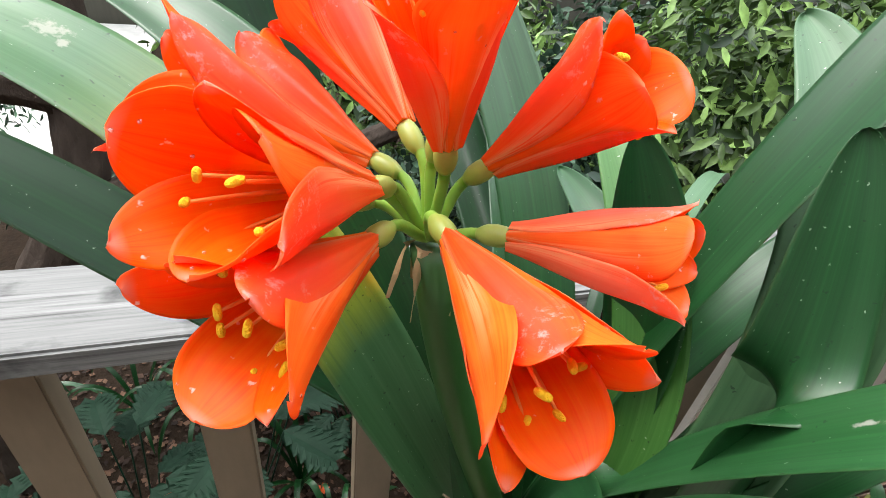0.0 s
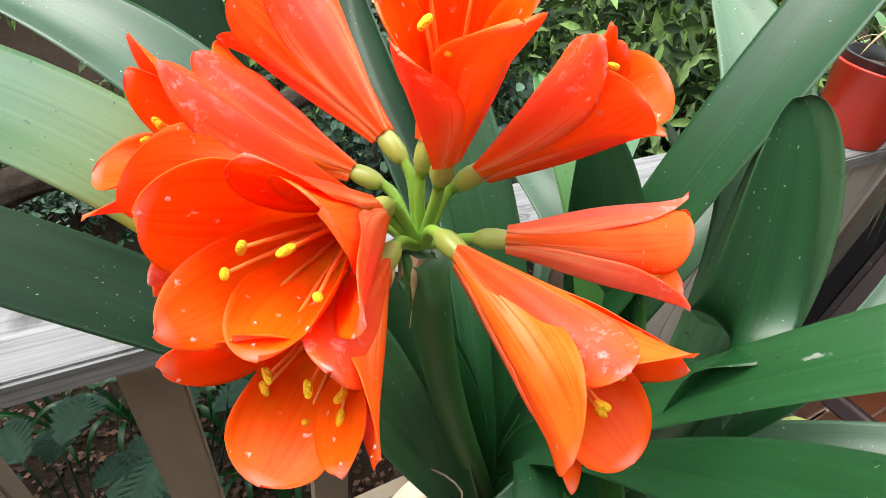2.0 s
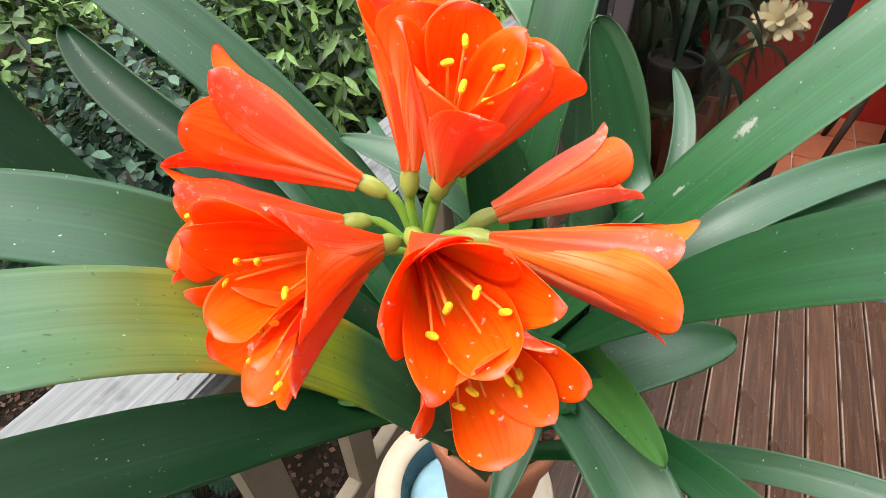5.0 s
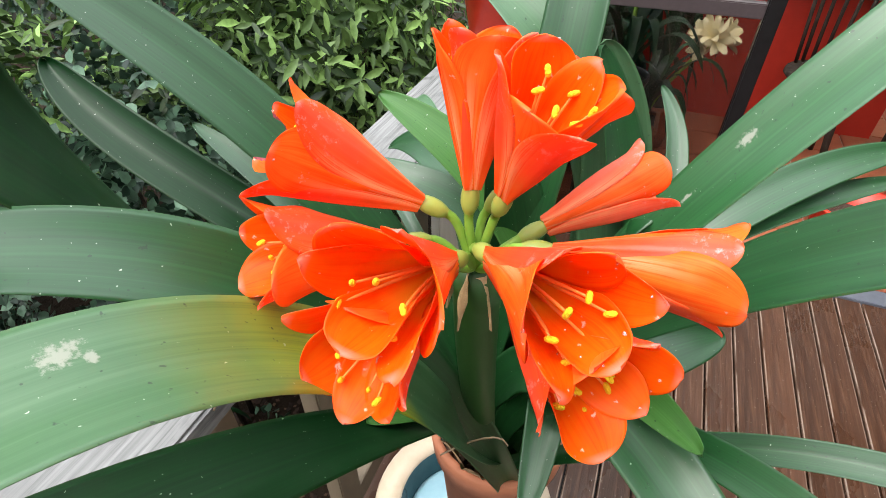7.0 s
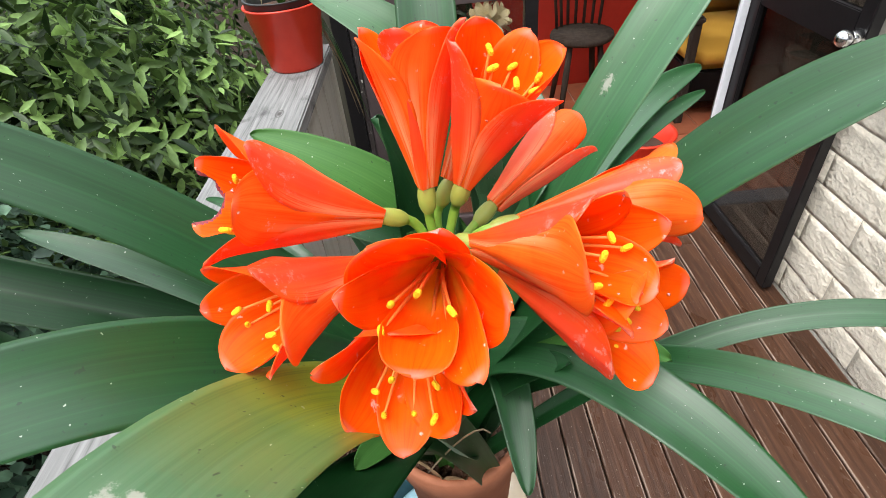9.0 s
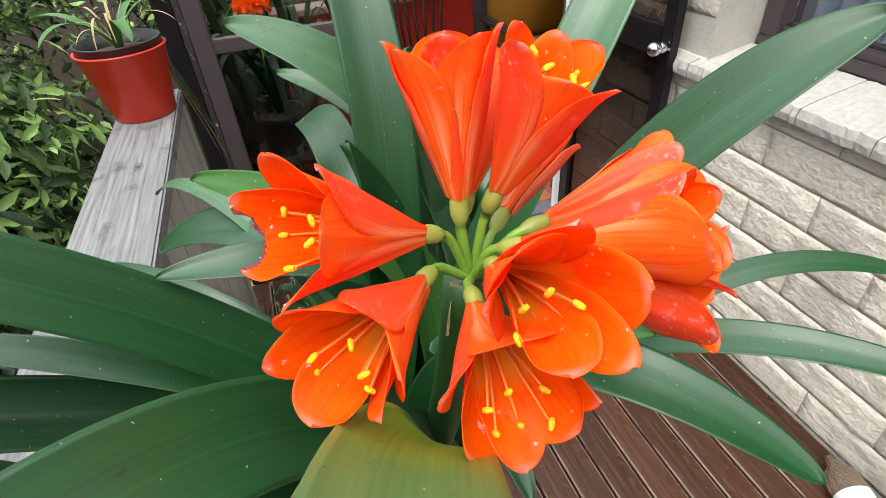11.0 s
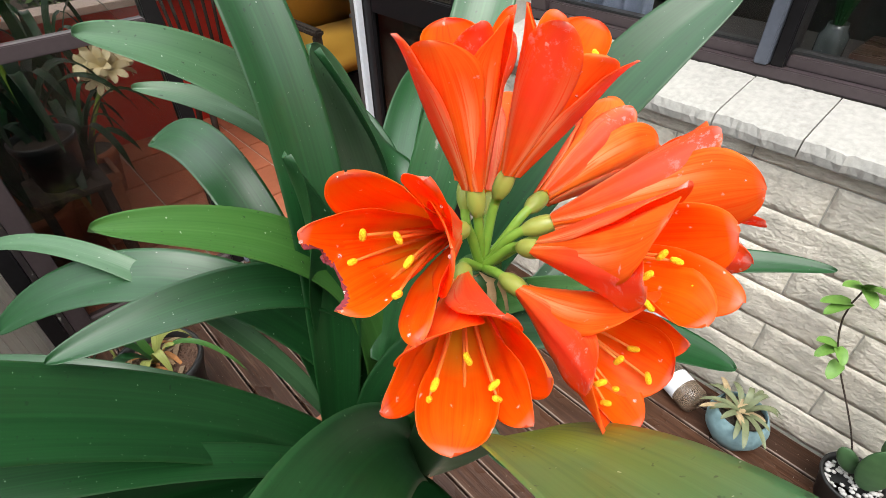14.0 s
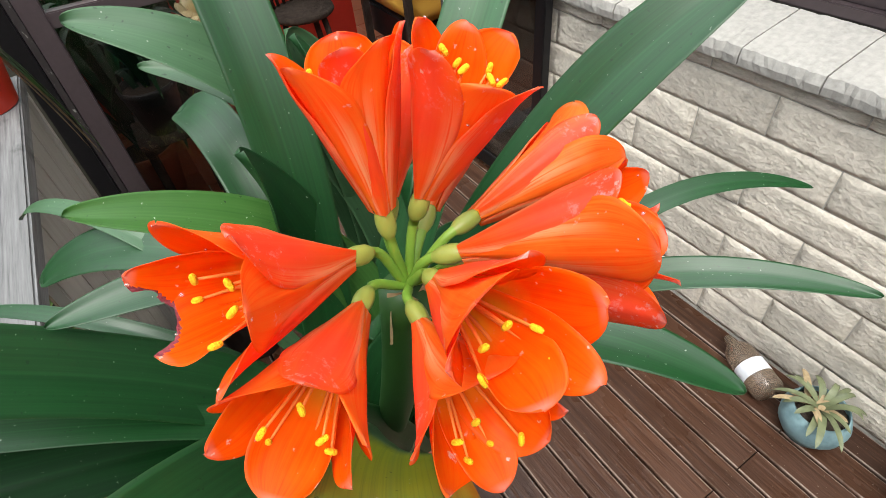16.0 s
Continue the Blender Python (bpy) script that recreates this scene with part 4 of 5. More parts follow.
part("cloth", mesh("cloth", verts, faces, curtain_mat), None, curtain)
curtain.matrix_basis = SETBACK
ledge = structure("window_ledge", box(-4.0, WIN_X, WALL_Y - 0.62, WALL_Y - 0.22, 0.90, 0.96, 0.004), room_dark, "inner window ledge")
ledge.matrix_basis = SETBACK

# sill stones
sill = structure("window_sill", box(-4.0, WIN_X + 0.1, WALL_Y - 0.015, WALL_Y + 0.165, 0.922, 0.932), mortar, "rough pale concrete sill stones under the window")
sill.matrix_basis = SETBACK


def sill_mesh(seed):
    rng = np.random.default_rng(seed)
    bm = bmesh.new()
    nx, ny = 18, 5
    g = {}
    chip = [0.0]
    for i in range(nx):
        chip.append(0.6 * chip[-1] + rng.normal() * 0.0022)
    H = 0.0906
    for i in range(nx + 1):
        for j in range(ny + 1):
            v = j / ny
            g[i, j] = bm.verts.new((-H + 2 * H * i / nx, chip[i] + rng.normal() * 0.0008 - 0.003 if j == 0 else -0.190 * v, 0.040 + 0.032 * v + rng.normal() * 0.0007 - 0.002 * (j == 0)))
    low = [bm.verts.new((-H + 2 * H * i / nx, chip[i] * 0.9 + rng.normal() * 0.0005 - 0.001, 0.0)) for i in range(nx + 1)]
    mid = [bm.verts.new((-H + 2 * H * i / nx, chip[i] + 0.002 + rng.normal() * 0.0010, 0.018)) for i in range(nx + 1)]
    for i in range(nx):
        for j in range(ny):
            bm.faces.new((g[i, j], g[i, j + 1], g[i + 1, j + 1], g[i + 1, j]))
        bm.faces.new((mid[i], g[i, 0], g[i + 1, 0], mid[i + 1]))
        bm.faces.new((low[i], mid[i], mid[i + 1], low[i + 1]))
    for i, s in ((0, 1), (nx, -1)):
        back = bm.verts.new((-H + 2 * H * i / nx, -0.190, 0.0))
        ring = [low[i], mid[i]] + [g[i, j] for j in range(ny + 1)] + [back]
        bm.faces.new(ring[::s])
    bmesh.ops.recalc_face_normals(bm, faces=bm.faces)
    return bm_mesh("sill_stone", bm, sill_stone)


# ---- glazed sunroom at the end of the deck ----
screen = thing("glazed_screen", "dark aluminium framed glass screen of the sunroom", "glass screen")
part("post", box(END_X, END_X + 0.05, 0.208, 0.270, 0, 2.3, 0.004), frame_brown, screen, "brown metal corner post")
part("strip", box(END_X + 0.004, END_X + 0.045, 0.272, 0.292, 0, 2.3, 0.002), flaked_frame, screen, "dark strip with flaking white specks of paint")
part("post", box(END_X, END_X + 0.05, 0.294, 0.352, 0, 2.3, 0.004), frame_dark, screen, "dark timber side post")
part("post", box(END_X, END_X + 0.05, -0.395, -0.345, 0, 2.3, 0.004), frame_dark, screen)
part("mid_rail", box(END_X + 0.002, END_X + 0.048, -0.345, 0.208, 0.985, 1.030, 0.003), frame_brown, screen)
part("bottom_rail", box(END_X + 0.002, END_X + 0.048, -0.345, 0.208, 0.0, 0.06, 0.003), frame_brown, screen)
for z0, z1 in ((0.06, 0.985), (1.03, 2.3)):
    p = part("pane", box(END_X + 0.02, END_X + 0.026, -0.345, 0.208, z0, z1), clear_glass if z0 > 1 else tinted_glass, screen)
    p.visible_shadow = False
part("threshold", box(END_X - 0.02, END_X + 0.07, -1.16, -0.395, -0.03, 0.012, 0.002), grey_alu, screen, "grey aluminium door track")
part("jamb", box(END_X + 0.0, END_X + 0.02, -1.166, -1.135, 0, 2.1, 0.003), white_trim, screen, "pale grey door jamb")
part("jamb", box(END_X - 0.010, END_X + 0.05, -1.236, -1.168, 0, 2.1, 0.003), frame_dark, screen)
part("head", box(END_X, END_X + 0.05, -1.22, 0.352, 2.3, 2.4, 0.003), frame_dark, screen)

door = thing("glass_door", "dark framed glass door folded open against the block wall", "door")
DX0, DX1, DY = 1.215, 1.785, WALL_Y + 0.055
part("stile", box(DX0, DX0 + 0.052, DY - 0.018, DY + 0.018, 0.02, 2.08, 0.003), frame_dark, door)
part("stile", box(DX1 - 0.052, DX1, DY - 0.018, DY + 0.018, 0.02, 2.08, 0.003), frame_dark, door)
part("rail", box(DX0 + 0.052, DX1 - 0.052, DY - 0.016, DY + 0.016, 0.02, 0.085, 0.003), frame_dark, door)
part("rail", box(DX0 + 0.052, DX1 - 0.052, DY - 0.016, DY + 0.016, 0.90, 1.0, 0.003), frame_dark, door)
part("rail", box(DX0 + 0.052, DX1 - 0.052, DY - 0.016, DY + 0.016, 2.02, 2.08, 0.003), frame_dark, door)
for z0, z1 in ((0.085, 0.90), (1.0, 2.02)):
    p = part("pane", box(DX0 + 0.052, DX1 - 0.052, DY - 0.003, DY + 0.003, z0, z1), tinted_glass, door)
    p.visible_shadow = False
bm = bmesh.new()
bmesh.ops.create_uvsphere(bm, u_segments=20, v_segments=12, radius=0.024, matrix=Matrix.Translation((DX0 + 0.026, DY + 0.055, 0.94)))
bmesh.ops.create_cone(bm, cap_ends=True, segments=16, radius1=0.026, radius2=0.012, depth=0.035, matrix=pose(DX0 + 0.026, DY + 0.034, 0.94, -90))
part("knob", bm, chrome, door, "round chrome door knob", smooth=True)

for p in door.children:
    if p.name.startswith("pane"):
        p.data.materials[0] = dark_glass

structure("floor_sunroom", box(END_X, 4.6, -2.6, 0.40, -0.06, -0.012), grout_mat, "terracotta tiled sunroom floor")
structure("wall_sunroom_low", box(3.35, 3.45, -1.35, 0.40, -0.01, 0.74), red_paint, "low red painted wall of the sunroom")
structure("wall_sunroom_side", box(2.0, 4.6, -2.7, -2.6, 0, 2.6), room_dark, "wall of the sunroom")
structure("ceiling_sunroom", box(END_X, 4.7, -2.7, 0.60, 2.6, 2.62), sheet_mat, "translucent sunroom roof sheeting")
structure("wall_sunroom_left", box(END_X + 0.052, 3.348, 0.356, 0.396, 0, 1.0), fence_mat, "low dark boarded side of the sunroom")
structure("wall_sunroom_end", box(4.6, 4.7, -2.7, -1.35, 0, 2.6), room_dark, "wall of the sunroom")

# armchair with mustard cover
chair = thing("armchair", "mustard yellow upholstered armchair with wooden arms in the sunroom", "armchair")


def cushion(x0, x1, y0, y1, z0, z1):
    return box(x0, x1, y0, y1, z0, z1, min(x1 - x0, y1 - y0, z1 - z0) * 0.32)


part("backrest", cushion(3.15, 3.33, -2.05, -1.42, 0.42, 1.25), mustard, chair, smooth=True)
part("seat", cushion(2.62, 3.18, -2.05, -1.42, 0.28, 0.46), mustard, chair, smooth=True)
part("skirt", box(2.66, 3.30, -2.03, -1.44, 0.10, 0.29, 0.01), frame_dark, chair)
for y in (-2.09, -1.40):
    part("arm", box(2.60, 3.30, y - 0.03, y + 0.03, 0.56, 0.60, 0.012), bark_mat, chair, "brown wooden arm")
    for x in (2.64, 3.24):
        part("leg", box(x - 0.022, x + 0.022, y - 0.022, y + 0.022, 0, 0.56, 0.005), bark_mat, chair)

stool = thing("wooden_chair", "round-seated brown wooden chair in the sunroom", "chair")
sx, sy = 2.95, -0.88
part("seat", lathe("seat", [(0.0005, 0.44), (0.17, 0.44), (0.185, 0.455), (0.18, 0.475), (0.0005, 0.48)], bark_mat, 28), None, stool).location = (sx, sy, 0)
for i in range(4):
    a = math.pi / 4 + i * math.pi / 2
    c, s = math.cos(a), math.sin(a)
    part("leg", tube("leg", [(sx + 0.19 * c, sy + 0.19 * s, 0), (sx + 0.15 * c, sy + 0.15 * s, 0.25), (sx + 0.12 * c, sy + 0.12 * s, 0.44)], [0.014, 0.019, 0.016], bark_mat, 8), None, stool)
for i in range(7):
    a = -0.9 + 1.8 * i / 6
    part("spindle", tube("spindle", [(sx + 0.16 * math.cos(a), sy + 0.16 * math.sin(a), 0.47), (sx + 0.2 * math.cos(a), sy + 0.2 * math.sin(a), 0.85)], 0.009, bark_mat, 6), None, stool)
part("back_rail", tube("back_rail", [(sx + 0.2 * math.cos(-1 + 0.2 * i), sy + 0.2 * math.sin(-1 + 0.2 * i), 0.86) for i in range(11)], 0.018, bark_mat, 8), None, stool)

tub = thing("plastic_tub", "shallow red plastic tub with soil and small plants", "tub", at=(2.30, -1.05, 0))
part("tub_wall", lathe("tub_wall", [(0.0005, 0.004), (0.13, 0.0), (0.17, 0.135), (0.185, 0.14), (0.184, 0.147), (0.163, 0.145), (0.125, 0.03)], red_plastic), None, tub)
part("soil", lathe("soil", [(0.138, 0.06), (0.08, 0.066), (0.0005, 0.07)], soil_mat), None, tub)

# ---- other plants ----


def blade(base, tip, lift, width, sag=0.0):
    """Vertices and faces of one strappy leaf."""
    b, t = Vector(base), Vector(tip)
    m1 = b + (t - b) * 0.25 + Vector((0, 0, lift))
    m2 = b + (t - b) * 0.7 + Vector((0, 0, lift * 1.1 - sag))
    d = t - b
    d.z = 0
    sd = d.cross(Vector((0, 0, 1)))
    sd = sd.normalized() if sd.length > 1e-4 else Vector((1, 0, 0))
    V, F = [], []
    n = 12
    for i in range(n + 1):
        s = i / n
        p = bez(b, m1, m2, t, s)
        w = width * 0.5 * (0.6 + 0.4 * min(1, s * 3)) * math.sqrt(max(0.0, 1 - s**3.5)) + 0.0004
        V += [p - sd * w + Vector((0, 0, w * 0.35)), p, p + sd * w + Vector((0, 0, w * 0.35))]
    for i in range(n):
        for k in (0, 1):
            F.append((3 * i + k, 3 * i + 3 + k, 3 * i + 4 + k, 3 * i + 1 + k))
    uv = [(k / 2, i / n) for i in range(n + 1) for k in range(3)]
    return V, F, uv


def strappy(parent, base, n, length, width, height, material, seed, spread=math.pi * 2, turn=0.0):
    rnd = random.Random(seed)
    for i in range(n):
        a = turn + spread * (i + rnd.uniform(-0.3, 0.3)) / n
        l = length * rnd.uniform(0.6, 1.1)
        h = height * rnd.uniform(0.5, 1.1)
        V, F, uv = blade(base, (base[0] + l * math.cos(a), base[1] + l * math.sin(a), base[2] + h * rnd.uniform(0.2, 0.9)), h * 0.9, width * rnd.uniform(0.7, 1.1))
        part("leaf", mesh("leaf", V, F, material, uv), None, parent)


def potted(name, label, at, r0, r1, h, pot_material, plant_args, soil=soil_mat):
    t = thing(name, label, "potted plant", at=at)
    part("pot", lathe("pot", [(0.0005, 0.0), (r0, 0.0), (r1 * 0.96, h * 0.86), (r1, h * 0.87), (r1 * 1.02, h), (r1 * 0.93, h), (r1 * 0.9, h * 0.85), (r0 * 0.9, 0.01)], pot_material), None, t)
    part("soil", lathe("soil", [(r1 * 0.9, h * 0.88), (r1 * 0.4, h * 0.91), (0.0005, h * 0.92)], soil, 24), None, t)
    if plant_args:
        n, l, w, hh, m, seed = plant_args
        strappy(t, (0, 0, h * 0.9), n, l, w, hh, m, seed)
    return t


red_pot = thing("red_flower_pot", "red plastic flower pot with a half-dry strappy plant on the rail", "potted plant", at=(1.30, 0.375, 1.0))
part("pot", lathe("pot", [(0.0005, 0.0), (0.068, 0.0), (0.072, 0.004), (0.100, 0.158), (0.103, 0.16), (0.103, 0.164), (0.096, 0.164), (0.094, 0.15)], red_plastic), None, red_pot, "glossy red plastic pot")
part("liner", lathe("liner", [(0.094, 0.13), (0.0955, 0.178), (0.098, 0.180), (0.091, 0.181), (0.088, 0.14)], black_plastic), None, red_pot, "black inner pot")
part("potting_mix", lathe("potting_mix", [(0.089, 0.150), (0.05, 0.158), (0.0005, 0.162)], bark_mulch, 24), None, red_pot)
dry = two_scale("dry_leaf", (0.20, 0.13, 0.06), (0.42, 0.32, 0.18), 0.8, 120, 20, 0.3)
strappy(red_pot, (0, 0, 0.155), 9, 0.15, 0.006, 0.10, dry, 5)
strappy(red_pot, (0, 0, 0.155), 5, 0.22, 0.028, 0.12, leaf_fresh, 8)
for i in range(7):
    rnd = random.Random(60 + i)
    V, F, uv = blade((0.03, -0.03, 0.16), (0.10 + rnd.uniform(-0.03, 0.05), -0.13 + rnd.uniform(-0.03, 0.03), -0.05 - rnd.uniform(0, 0.2)), 0.10, 0.008)
    part("hanging_leaf", mesh("hanging_leaf", V, F, dry if i % 2 else leaf_fresh, uv), None, red_pot)

straw_leaf = leaf_material("leaf_straw", (0.16, 0.20, 0.04), (0.30, 0.33, 0.08), (0.46, 0.46, 0.20), spec=0.3)
bp = potted("black_pot", "black plastic pot of cut-back leaves in dry litter", (1.24, 0.10, 0.0), 0.09, 0.13, 0.24, black_plastic, None, bark_mulch)
for tip, lift, w, m in (((-0.10, 0.06, 0.20), 0.10, 0.030, straw_leaf), ((-0.09, -0.02, 0.24), 0.10, 0.026, straw_leaf), ((0.02, -0.13, 0.20), 0.13, 0.024, straw_leaf),
                        ((0.12, -0.10, 0.19), 0.12, 0.026, straw_leaf), ((-0.05, -0.06, 0.30), 0.04, 0.024, straw_leaf), ((0.06, 0.02, 0.34), 0.03, 0.024, leaf_fresh),
                        ((-0.16, -0.20, 0.16), 0.16, 0.020, leaf_fresh), ((0.05, 0.17, 0.20), 0.20, 0.040, leaf_green), ((-0.04, 0.18, 0.14), 0.17, 0.042, leaf_green)):
    V, F, uv = blade((0.01, 0.0, 0.205), tip, lift, w)
    part("leaf", mesh("leaf", V, F, m, uv), None, bp)
orange_dry = two_scale("orange_dry_leaf", (0.26, 0.09, 0.03), (0.55, 0.24, 0.08), 0.8, 90, 20, 0.3)
for i in range(34):
    rnd = random.Random(1500 + i)
    q, r = rnd.uniform(0, 6.283), 0.105 * math.sqrt(rnd.random())
    p0 = Vector((r * math.cos(q), r * math.sin(q), 0.216))
    h = rnd.uniform(0, 6.283)
    V, F, uv = blade(p0, p0 + Vector((math.cos(h), math.sin(h), rnd.uniform(0.0, 0.4))) * rnd.uniform(0.03, 0.075), rnd.uniform(0.004, 0.018), rnd.uniform(0.005, 0.017))
    part("dry_leaf", mesh("dry_leaf", V, F, (dry, orange_dry, bract_mat, fibre)[i % 4], uv), None, bp, "curled dry brown leaf")
for i in range(7):
    rnd = random.Random(1560 + i)
    p0 = Vector((-0.02 + 0.018 * i, 0.10 + rnd.uniform(-0.02, 0.02), 0.21))
    part("seedling", tube("seedling", [p0, p0 + Vector((rnd.uniform(-0.01, 0.01), 0.004, 0.03)), p0 + Vector((rnd.uniform(-0.015, 0.015), 0.006, 0.06))], [0.002, 0.003, 0.0045], straw_leaf, 6), None, bp, "small pale green shoot")


def trumpets(parent, centre, n, size, material, label, seed):
    """A ball of open six-tepalled flowers round a stalk's end."""
    rnd = random.Random(seed)
    for i in range(n):
        q, up = i * 2.4, -0.35 + 1.3 * (i + 0.5) / n
        d = Vector((math.cos(q), math.sin(q), up + rnd.uniform(-0.15, 0.15))).normalized()
        c = Vector(centre) + d * 0.012 * size
        u = d.cross(Vector((0.3, 0.2, 0.9))).normalized()
        v = d.cross(u)
        V, F = [], []
        for k in range(6):
            e = u * math.cos(k * math.pi / 3) + v * math.sin(k * math.pi / 3)
            sd = d.cross(e)
            b0 = len(V)
            for f_, r_, w_ in ((0.0, 0.003, 0.003), (0.03, 0.010, 0.008), (0.05, 0.024, 0.011), (0.056, 0.036, 0.007), (0.055, 0.042, 0.001)):
                p = c + (d * f_ + e * r_) * size
                V += [p - sd * w_ * size, p - d * 0.001, p + sd * w_ * size]
            for j in range(4):
                F += [(b0 + 3 * j, b0 + 3 * j + 1, b0 + 3 * j + 4, b0 + 3 * j + 3), (b0 + 3 * j + 1, b0 + 3 * j + 2, b0 + 3 * j + 5, b0 + 3 * j + 4)]
        uv = [(0.5, 0.8)] * len(V)
        part("flower", mesh("flower", V, F, material, uv), None, parent, label)


for label, at, args in (("terracotta pot with dark strappy leaves in the sunroom", (2.42, 0.19, 0.0), (12, 0.38, 0.045, 0.55, leaf_shaded, 14)),
                        ("terracotta pot with tall dark strappy leaves in the sunroom", (2.75, 0.20, 0.0), (14, 0.45, 0.05, 0.8, leaf_shaded, 15)),
                        ("terracotta pot with broad dark strappy leaves by the red wall", (2.85, -0.12, 0.0), (14, 0.42, 0.05, 0.75, leaf_shaded, 19)),
                        ("terracotta pot with arching dark strappy leaves by the red wall", (3.12, 0.10, 0.0), (14, 0.45, 0.05, 0.85, leaf_shaded, 21))):
    potted("potted_clivia", label, at, 0.10, 0.14, 0.26, terracotta, args)

# square pot with the cream-flowered clivia
cream_petal = two_scale("cream_petal", (0.72, 0.58, 0.26), (0.84, 0.76, 0.50), 0.5, 200, 30, 0.1)
wc = thing("cream_clivia", "square terracotta pot of clivia with cream flowers in the sunroom", "potted plant", at=(2.40, -0.06, 0.0))
bm = box(-0.085, 0.085, -0.085, 0.085, 0, 0.30, 0.004)
for v in bm.verts:
    v.co.x *= 0.78 + 0.22 * v.co.z / 0.30
    v.co.y *= 0.78 + 0.22 * v.co.z / 0.30
part("pot", bm, terracotta, wc, "square tapered terracotta pot")
bm = bmesh.new()
for b in ((-0.095, 0.095, -0.095, -0.075), (-0.095, 0.095, 0.075, 0.095), (-0.095, -0.075, -0.073, 0.073), (0.075, 0.095, -0.073, 0.073)):
    box(*b, 0.302, 0.34, 0.003, bm)
part("rim", bm, terracotta, wc)
part("soil", box(-0.074, 0.074, -0.074, 0.074, 0.304, 0.325), bark_mulch, wc)
strappy(wc, (0, 0, 0.32), 13, 0.36, 0.042, 0.38, leaf_shaded, 16)
strappy(wc, (0, -0.02, 0.32), 3, 0.22, 0.030, 0.36, leaf_green, 18, 1.6, -2.4)
part("stalk", tube("stalk", [bez(Vector((0, -0.02, 0.30)), Vector((0, -0.04, 0.5)), Vector((0.01, -0.14, 0.6)), Vector((0.02, -0.21, 0.71)), j / 8) for j in range(9)], 0.009, stem_mat, 8), None, wc)
trumpets(wc, (0.02, -0.22, 0.725), 10, 1.45, cream_petal, "cream trumpet flower", 90)

# orange-flowered clivia raised behind the upper pane
stand = thing("plant_stand", "dark wooden plant stand behind the sunroom glass", "plant stand", at=(2.16, 0.05, 0.0))
part("top", box(-0.13, 0.13, -0.13, 0.13, 0.42, 0.44, 0.004), bark_mat, stand)
for sx_ in (-1, 1):
    for sy_ in (-1, 1):
        part("leg", box(sx_ * 0.105 - 0.015, sx_ * 0.105 + 0.015, sy_ * 0.105 - 0.015, sy_ * 0.105 + 0.015, 0.0, 0.419, 0.003), bark_mat, stand)
of = potted("orange_clivia", "potted clivia with a ball of orange flowers behind the glass", (2.16, 0.05, 0.441), 0.08, 0.11, 0.19, black_plastic, (14, 0.34, 0.045, 0.34, leaf_shaded, 17))
part("stalk", tube("stalk", [(0, 0, 0.17), (0.005, 0.004, 0.40), (0, 0.005, 0.60)], 0.009, stem_mat, 8), None, of)
trumpets(of, (0, 0.005, 0.61), 14, 0.95, petal_inner, "orange trumpet flower", 91)

# ledge on the low wall, with a pot on it
ledge_paint = two_scale("ledge_paint", (0.34, 0.22, 0.17), (0.46, 0.32, 0.26), 0.6, 30, 5, 0.08)
structure("ledge_sunroom", box(3.30, 3.50, -1.35, 0.40, 0.744, 0.78, 0.004), ledge_paint, "pale pinkish brown ledge on the low wall")
potted("ledge_pot", "black plastic pot with a dark leafy plant on the sunroom ledge", (3.40, 0.02, 0.781), 0.07, 0.10, 0.16, black_plastic, (16, 0.20, 0.05, 0.30, leaf_green, 23))
potted("ledge_pot", "black plastic pot with a bright strappy plant on the sunroom ledge", (3.40, 0.27, 0.781), 0.07, 0.10, 0.16, black_plastic, (16, 0.25, 0.04, 0.35, leaf_fresh, 24))

# things along the wall
blue = thing("blue_pot", "small weathered pale blue pot with a yellowing succulent on the deck", "potted plant", at=(-0.035, -1.105, 0))
blue_paint = two_scale("blue_paint", (0.09, 0.17, 0.19), (0.20, 0.31, 0.33), 0.7, 50, 12, 0.35)
part("pot", lathe("pot", [(0.0005, 0.0), (0.055, 0.0), (0.082, 0.05), (0.086, 0.085), (0.070, 0.125), (0.066, 0.125), (0.078, 0.085), (0.05, 0.02)], blue_paint), None, blue)
part("soil", lathe("soil", [(0.068, 0.105), (0.03, 0.112), (0.0005, 0.114)], soil_mat, 24), None, blue)
pale_succ = two_scale("succulent_leaf", (0.06, 0.085, 0.045), (0.18, 0.20, 0.10), 0.5, 60, 15, 0.1)
strappy(blue, (0, 0, 0.11), 15, 0.12, 0.019, 0.05, pale_succ, 21)
strappy(blue, (0.03, 0.01, 0.11), 6, 0.10, 0.020, 0.03, dry, 22)

bottle = thing("plastic_bottle", "brown-tinted plastic bottle with a white label lying by the wall", "bottle", at=(0.165, -1.13, 0.047))
clear = mat("brown_plastic", (0.42, 0.32, 0.24), 0.12)
bsdf(clear).inputs["Transmission Weight"].default_value = 0.75
bm_body = lathe("body", [(0.0005, -0.09), (0.040, -0.09), (0.046, -0.08), (0.046, 0.05), (0.036, 0.075), (0.015, 0.095), (0.014, 0.12), (0.0005, 0.121)], clear, 28)
o = part("body", bm_body, None, bottle)
o.rotation_euler = (radians(90), 0, radians(70))
o = part("paper_label", lathe("paper_label", [(0.0466, -0.035), (0.0466, 0.01)], white_trim, 28), None, bottle, "white paper label")
o.rotation_euler = (radians(90), 0, radians(70))

